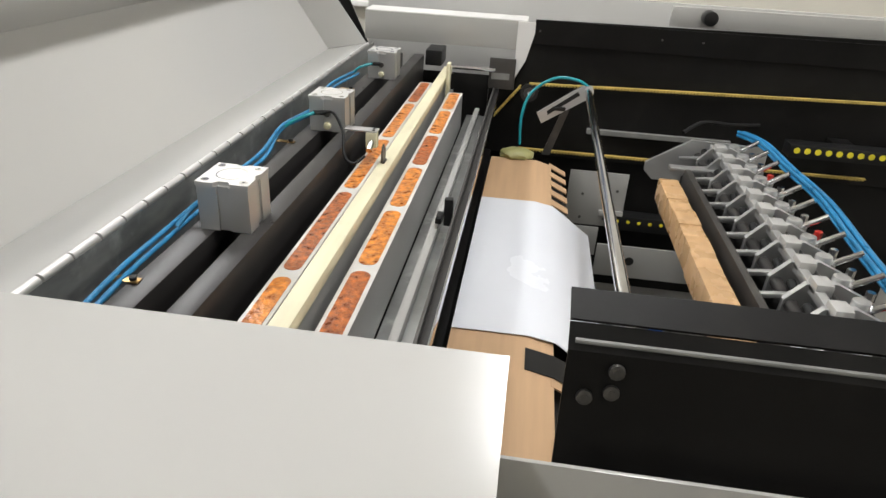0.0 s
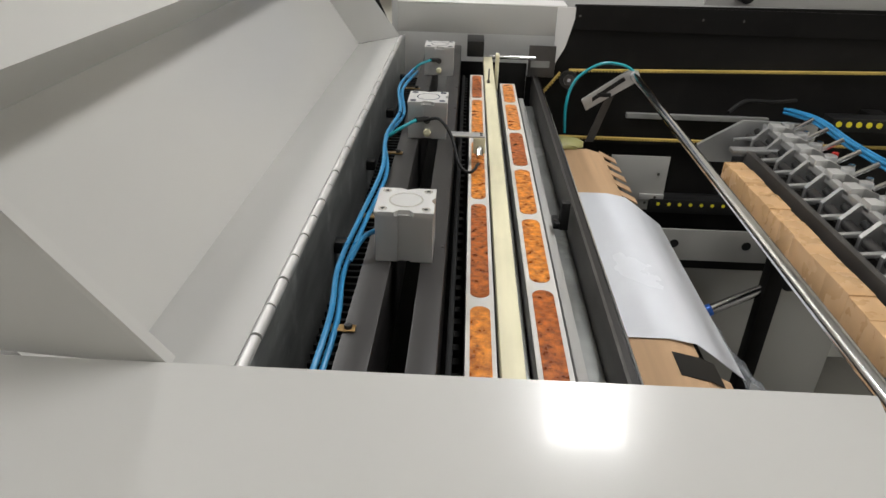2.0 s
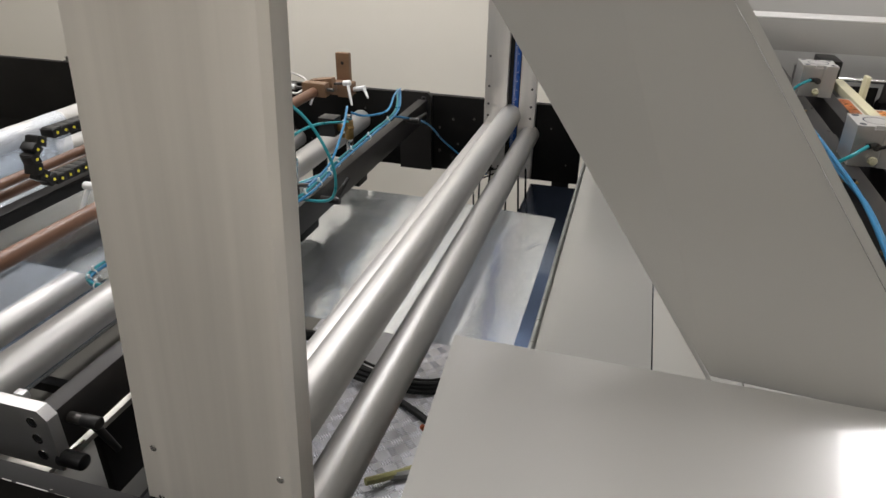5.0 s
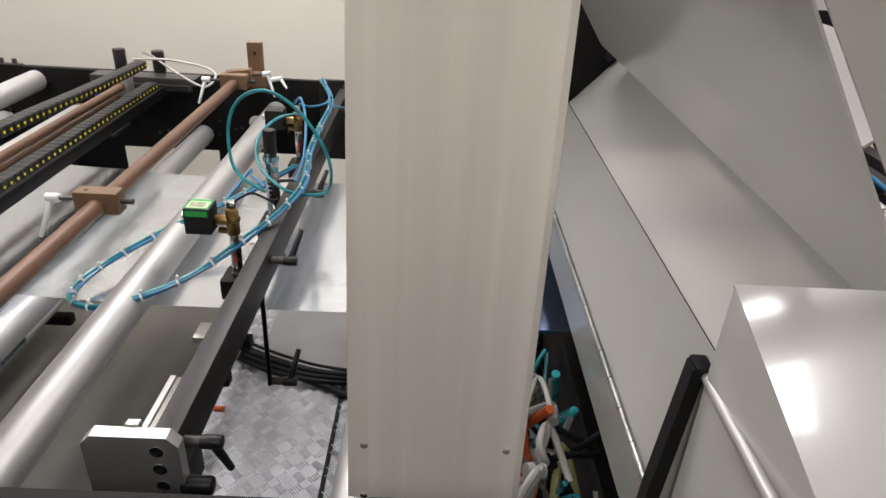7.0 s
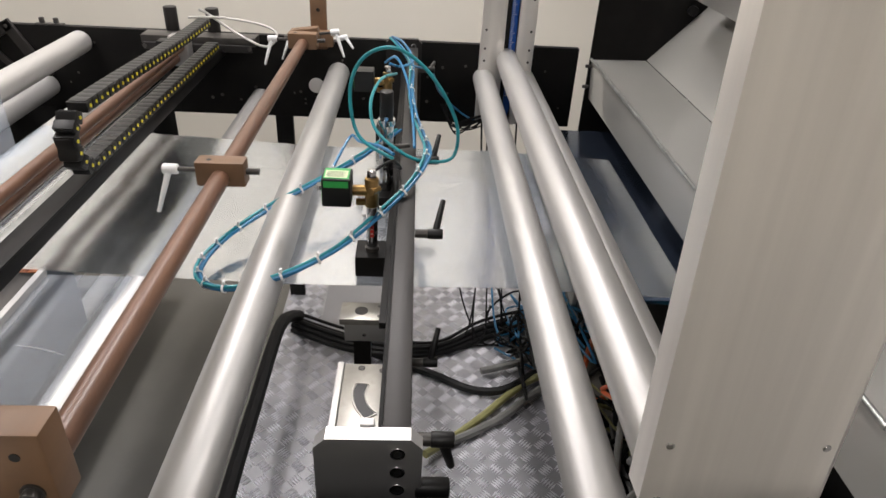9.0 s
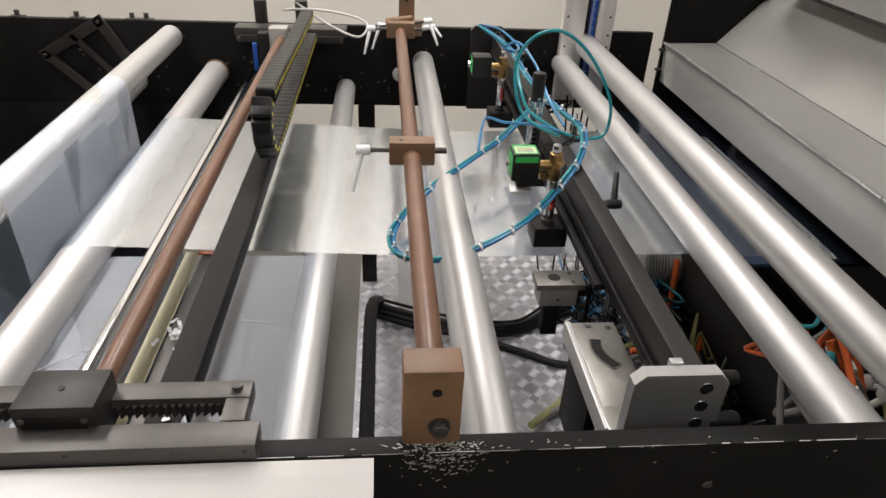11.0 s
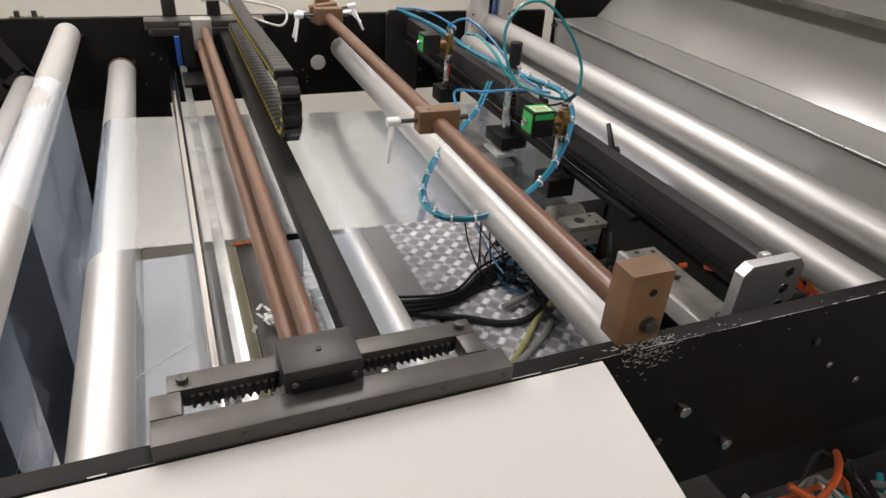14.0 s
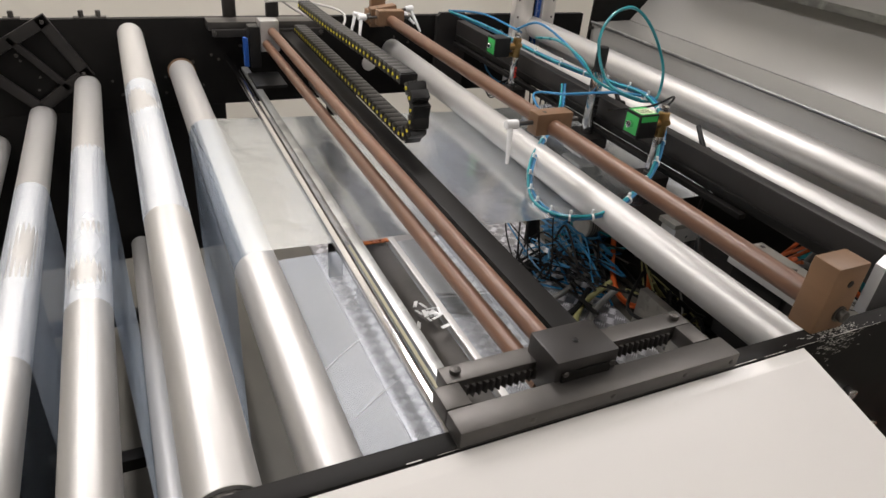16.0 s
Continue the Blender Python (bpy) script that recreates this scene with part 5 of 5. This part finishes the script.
part("end_arm", box(-0.05, 0.44, 0.012, 0.085, 0.47, 0.024, 0.003), "alu_plate", gr)
for x, z, r in ((0.055, 0.01, 0.012), (0.11, 0.035, 0.011), (0.17, 0.0, 0.013)):
    part("shaft", rod((x, -0.66, z), (x, 0.60, z), r, 18), "anthracite", gr)
part("long_arm_bar", box(0.075, -0.66, 0.038, 0.092, 0.58, 0.055, 0.002), "alu_plate", gr)
part("base_tray", box(0.02, -0.66, -0.07, 0.26, 0.60, -0.05, 0.002), "black", gr)
for y in (-0.62, 0.54):
    part("stand", box(0.20, y, -1.09, 0.25, y + 0.05, -0.0702, 0.002), "black", gr)
for k in range(15):
    y = -0.62 + k * 0.083
    g = thing("gripper", "small aluminium gripper with rubber tipped lever", "gripper", (2.668, 1.32 + y, 1.09), "grippers")
    part("bracket", prism([(0.04, -0.02), (0.19, -0.02), (0.19, 0.03), (0.12, 0.06), (0.07, 0.055), (0.04, 0.02)], -0.006, 0.006), "alu_plate", g)
    part("clamp_ring", ring((0.11, 0.014, 0.035), (0, 1, 0), 0.021, 0.0112, 0.016, 18), "alu", g)
    part("boss", rod((0.135, 0.02, 0.0), (0.135, 0.02, 0.065), 0.015, 16, bevel=0.003), "alu_plate", g)
    part("finger", box(-0.006, 0.006, 0.01, 0.075, 0.018, 0.02, 0.003, None, Matrix.Rotation(-0.1, 4, "Y")), "alu_plate", g)
    part("rubber_tip", rod((0.062, 0.012, 0.03), (0.062, 0.036, 0.034), 0.0085, 12), "rubber", g)
    part("knuckle", box(0.075, -0.03, 0.045, 0.105, 0.008, 0.068, 0.003), "alu", g)
    part("bolt", rod((0.18, 0.0, 0.03), (0.18, 0.0, 0.05), 0.008, 6), "chrome" if k % 4 else "red", g)
    part("hose_fitting", rod((0.15, 0.015, 0.05), (0.19, 0.0, 0.085), 0.006, 10), "chrome", g)
for k in range(5):
    dx, dz = 0.014 * (k % 3), 0.010 * (k // 3)
    hose([(2.84 + dx, 2.0, 1.15 + dz), (2.86 + dx, 1.86, 1.165 + dz), (2.885 + dx, 1.72, 1.15 + dz), (2.89 + dx, 1.5, 1.155 + dz), (2.875 + dx, 1.25, 1.15 + dz), (2.86 + dx, 1.0, 1.15 + dz), (2.85 + dx, 0.8, 1.14 + dz)], 0.0045, "blue_hose", "blue air hose along the gripper bank")
hose([(2.70, 2.05, 1.13), (2.76, 2.09, 1.155), (2.85, 2.11, 1.15), (2.95, 2.172, 1.14)], 0.006, "rubber", "black cable behind the gripper bank", "cable", name="gripper_cable")

# black front cover at the delivery side
fcv = thing("black_front_cover", "black painted steel front cover with screws", "cover", (2.665, 0.47, 1.36))
part("face", prism(sheet_profile([(0.012, 0.05), (-0.004, 0.035), (-0.02, -0.07)], 0.003), -0.39, 0.9, axis="x"), "black", fcv)
part("top_fold", prism(sheet_profile([(0.012, 0.052), (0.04, 0.064)], 0.003), -0.39, 0.9, axis="x"), "black", fcv)
part("edge_line", rod((-0.385, 0.0, 0.041), (0.9, 0.0, 0.041), 0.0022, 8), "grey_cable", fcv)
for x, z in ((-0.352, 0.024), (-0.373, -0.002), (-0.353, 0.004)):
    screw(fcv, (x, -0.010 - 0.0012 * (z < 0), z), (0, -1, 0.15), 0.0065, 0.004, "steel")
part("lower_body", box(-0.44, -0.045, -1.36, 0.9, -0.041, -0.046, 0.003), "light", fcv)

# ---- under the film section: tread plate, cables, machine base ----
tp = tagged(thing("tread_plate", "bright aluminium tread plate on the floor", "floor plate", (0, 0, 0)), kind="structure")
part("sheet", box(0.24, 1.1, 0.001, 1.30, 3.4, 0.012, 0.001), "tread", tp)
vs, fs = [], []
for i in range(21):
    for j in range(46):
        cx, cy = 0.27 + i * 0.05, 1.12 + j * 0.05
        s = 1 if (i + j) % 2 else -1
        if 0.40 < cx < 0.75 and 2.0 < cy < 2.62:
            continue
        for q in range(-2, 3):
            ox, oy = q * 0.0062, q * 0.0062 * -s
            px, py = cx + ox, cy + oy
            l, w = 0.0185, 0.0026
            ax, ay = l * 0.7071, l * 0.7071 * s
            bx, by = -w * s, w
            n0 = len(vs)
            vs += [(px - ax, py - ay, 0.0121), (px + bx, py + by, 0.0121), (px + ax, py + ay, 0.0121), (px - bx, py - by, 0.0121), (px - ax * 0.4, py - ay * 0.4, 0.0165), (px + ax * 0.4, py + ay * 0.4, 0.0165)]
            fs += [(n0, n0 + 1, n0 + 4), (n0 + 1, n0 + 5, n0 + 4), (n0 + 1, n0 + 2, n0 + 5), (n0 + 2, n0 + 3, n0 + 5), (n0 + 3, n0 + 4, n0 + 5), (n0 + 3, n0, n0 + 4)]
me = bpy.data.meshes.new("tread_bars")
me.from_pydata(vs, [], fs)
me.materials.append(M["tread_bar"])
tb = new("tread_bars", me)
tb.parent = tp
tagged(tb, "raised tread bars", kind="stuff")
solo("grey_floor_hatch", box(0.40, 2.0, 0.013, 0.75, 2.62, 0.02, 0.002), "mid_grey", "plain grey metal hatch on the tread plate", "hatch")
solo("plate_seam", box(0.742, 1.1, 0.0125, 0.758, 2.0, 0.0145, 0), "rubber", "dark seam strip between floor plates", "strip")
for k in range(6):
    z = 0.03 + 0.012 * (k % 3)
    dy = 0.016 * k
    hose([(0.30, 2.05 + dy, z), (0.5, 1.93 + dy, z + 0.02), (0.68, 1.90 + dy * 0.7, z + 0.015), (0.85, 1.93 + dy * 0.5, z), (1.02, 2.02 + dy, z), (1.2, 2.10 + dy, z)], 0.011 if k < 3 else 0.006, "rubber", "thick black cable lying on the floor", "cable", name="floor_cable")
for k in range(20):
    px, py = 1.13 + 0.12 * rng.random(), 1.85 + 0.3 * rng.random()
    pts = [(px + rng.uniform(-0.12, 0.12), py + rng.uniform(-0.2, 0.2), 0.02 + 0.16 * rng.random()) for _ in range(5)]
    mat = "blue_hose" if k % 3 == 0 else "rubber"
    hose(pts, rng.choice((0.003, 0.004, 0.005)), mat, "tangled blue cable on the tread plate" if mat == "blue_hose" else "tangled black cable on the tread plate", "cable", 6, name="tangled_cable")
for k in range(26):
    px, py = 1.36 + 0.08 * rng.random(), 1.95 + 0.4 * rng.random()
    pts = [(px + rng.uniform(-0.10, 0.10), py + rng.uniform(-0.25, 0.25), 0.02 + 0.16 * rng.random()) for _ in range(5)]
    hose(pts, rng.choice((0.004, 0.005, 0.006)), rng.choice(("rubber", "blue_hose", "blue_hose", "teal_hose", "grey_cable")), "tangled blue and black cable on the floor", "cable", 6, name="tangled_cable")
for k in range(22):
    px, py = 1.34 + 0.12 * rng.random(), 1.2 + 0.5 * rng.random()
    pts = [(px + rng.uniform(-0.12, 0.12), py + rng.uniform(-0.25, 0.25), 0.02 + 0.14 * rng.random()) for _ in range(5)]
    hose(pts, rng.choice((0.004, 0.007, 0.010)), rng.choice(("rubber", "rubber", "rubber", "grey_cable", "olive_cable")), "tangled cable in the open machine base", "cable", 6, name="tangled_cable")
for k in range(7):
    x = 0.95 + 0.03 * k + 0.01 * rng.random()
    hose([(x, 2.10, 0.90), (x + 0.01 * rng.uniform(-2, 2), 2.08, 0.6), (x + rng.uniform(-0.05, 0.04), 2.06, 0.3), (x + rng.uniform(-0.12, 0.08), 2.0, 0.04), (x + rng.uniform(-0.25, 0.2), 1.9 + 0.2 * rng.random(), 0.03)], 0.0032, "rubber", "thin black cable hanging behind the film", "cable", 6, name="hanging_cable")
hose([(0.80, 1.44, 0.05), (0.894, 1.531, 0.03), (1.0, 1.63, 0.03), (1.10, 1.73, 0.035), (1.175, 1.779, 0.05), (1.3, 1.80, 0.10)], 0.013, "olive_cable", "yellow-green sheathed cable on the tread plate", "cable", name="floor_cable")
hose([(0.86, 1.50, 0.03), (0.946, 1.545, 0.03), (1.06, 1.62, 0.03), (1.18, 1.725, 0.04), (1.3, 1.76, 0.09)], 0.014, "grey_cable", "grey corrugated conduit on the tread plate", "cable", name="conduit")
hose([(0.60, 1.93, 0.03), (0.836, 1.815, 0.03), (0.96, 1.745, 0.03), (1.08, 1.74, 0.04), (1.22, 1.83, 0.06)], 0.014, "rubber", "black corrugated conduit on the floor", "cable", name="conduit")
hose([(1.0, 1.83, 0.04), (1.12, 1.86, 0.05), (1.25, 1.9, 0.08)], 0.013, "grey_cable", "grey corrugated conduit on the tread plate", "cable", name="conduit")
hose([(0.30, 0.75, 0.17), (0.291, 1.1, 0.18), (0.291, 1.5, 0.18), (0.295, 1.9, 0.17), (0.32, 2.1, 0.06)], 0.022, "rubber", "thick black corrugated hose below the rollers", "hose")
solo("plinth_edge", box(1.28, 0.95, 0.0, 1.315, 1.62, 0.19, 0.002), "worn_steel", "worn steel edge of the open machine base", "base")
hose([(1.47, 2.06, 0.27), (1.45, 2.0, 0.16), (1.395, 1.90, 0.06), (1.35, 1.78, 0.03), (1.37, 1.70, 0.03), (1.45, 1.73, 0.05), (1.54, 1.85, 0.12), (1.60, 1.95, 0.2)], 0.012, "orange", "thick orange cable looped before the drive motor", "cable", name="motor_cable")
mo = thing("drive_motor", "pale grey drive motor with cooling ribs", "motor", (1.46, 2.12, 0.20))
part("housing", rod((-0.10, 0.02, 0), (0.10, 0.0, 0), 0.075, 28, bevel=0.008), "pale_cable", mo)
rb = bmesh.new()
for k in range(14):
    ring((-0.08 + k * 0.012, 0.02 - k * 0.0012, 0), (1, -0.1, 0), 0.081, 0.074, 0.004, 28, rb)
part("cooling_ribs", rb, "grey_cable", mo, kind="stuff")
part("foot", box(-0.06, -0.05, -0.2, 0.06, 0.05, -0.07, 0.004), "anthracite", mo)
for k in range(22):
    mat = rng.choice(("orange", "grey_cable", "grey_cable", "rubber", "olive_cable", "pale_cable", "teal_hose"))
    x, y = rng.uniform(1.17, 1.36), rng.uniform(0.68, 1.08)
    hose([(x + rng.uniform(-0.07, 0.07), y + rng.uniform(-0.12, 0.12), rng.uniform(0.56, 0.84)) for _ in range(5)], rng.choice((0.005, 0.007, 0.009)), mat, "coloured cable in the gap beside the column", "cable", 6, name="gap_cable")
for k in range(6):
    g = thing("cable_gland", "pale grey cable gland on the terminal box", "cable gland", (1.27 + 0.03 * (k % 2), 0.66 + 0.075 * k, 0.74 + 0.02 * (k % 3)), "cable glands")
    part("body", rod((0, 0, 0), (-0.035, -0.01, 0.01), 0.014, 14, bevel=0.002), "pale_cable", g)
    part("nut", rod((-0.012, -0.003, 0.003), (-0.022, -0.006, 0.006), 0.017, 6), "grey_cable", g)
solo("terminal_box", box(1.24, 0.56, 0.0, 1.29, 0.94, 0.66, 0.004), "anthracite", "dark terminal box under the hood", "box")
solo("steel_tray", box(1.14, 1.2, 0.80, 1.60, 2.2, 0.81, 0.001), "tray", "blue-grey sheet-steel tray under the hood", "tray")
for y in (0.75, 1.45, 2.1):
    solo("base_cross_beam", box(-1.6, y, 0.10, -0.34, y + 0.04, 0.14, 0.003), "black", "black steel base cross beam", "beam", "base beams")
for x0, x1, y0, y1 in ((1.50, 1.64, 0.55, 2.2), (-2.1, -1.0, 0.6, 2.2)):
    solo("base_plinth", box(x0, y0, 0, x1, y1, 0.40, 0.004), "anthracite", "dark grey machine base", "base", "machine bases")
solo("station_base", box(1.66, 0.50, 0.0, 2.12, 2.2, 0.98, 0.004), "black", "black sealing station base under the bars", "base")
for k in range(14):
    mat = rng.choice(("orange", "pale_cable", "pale_cable", "rubber", "teal_hose", "grey_cable"))
    x = rng.uniform(0.58, 0.95)
    hose([(x + rng.uniform(-0.1, 0.1), 0.36 + rng.uniform(-0.06, 0.10), rng.uniform(0.62, 0.76)) for _ in range(5)], 0.004 + 0.003 * rng.random(), mat, "coloured cable below the near side frame", "cable", 6, name="lower_cable")
solo("lower_cabinet", box(0.45, 0.28, 0.0, 1.28, 0.50, 0.60, 0.004), "anthracite", "dark cabinet below the near side frame", "cabinet")

# legs that carry the frames
for x in (-1.9, -0.95, 0.25, 1.2):
    for y in (0.462, 2.302):
        solo("support_post", box(x, y, 0, x + 0.06, y + 0.021, 0.775 if y < 1 else 0.785, 0.002), "black", "black steel post below the side frame", "post", "frame posts")


def motions():
    """The sealing bars rise and fall, and the knife sweeps along the bar while they are down."""
    period, start = 1.56, -0.86
    left, right, blade = [], [], []
    k = 0
    while start + k * period < 16.2:
        t0 = start + k * period
        for dt, s in ((0.0, 0.0), (0.12, 0.35), (0.26, 1.0), (0.50, 1.0), (0.70, 0.72), (0.90, 0.08), (1.02, 0.0), (1.35, 0.0)):
            t = t0 + dt
            if 0.0 < t < 16.0:
                left.append((t, pose(1.9345, 1.3, 1.252 - 0.019 * s)))
                right.append((t, pose(2.0195, 1.3, 1.231 - 0.038 * s)))
        for dt, y, z in ((0.40, 0.55, 1.216), (0.44, 0.56, 1.259), (0.54, 0.66, 1.259), (0.74, 0.93, 1.259), (0.94, 1.21, 1.259), (1.14, 1.55, 1.259), (1.34, 1.85, 1.259), (1.38, 1.87, 1.216), (1.90, 0.55, 1.216)):
            t = t0 + dt
            if 0.0 < t < 16.0:
                blade.append((t, pose(1.965, y, z)))
        k += 1
    for thing_, rows in ((jaw_left, left), (jaw_right, right), (knife, blade)):
        rows.sort(key=lambda r: r[0])
        rows = [r for i, r in enumerate(rows) if i == 0 or frame(r[0]) > frame(rows[i - 1][0])]
        walk(thing_, [(0.0, rows[0][1])] + rows + [(16.0, rows[-1][1])])


motions()
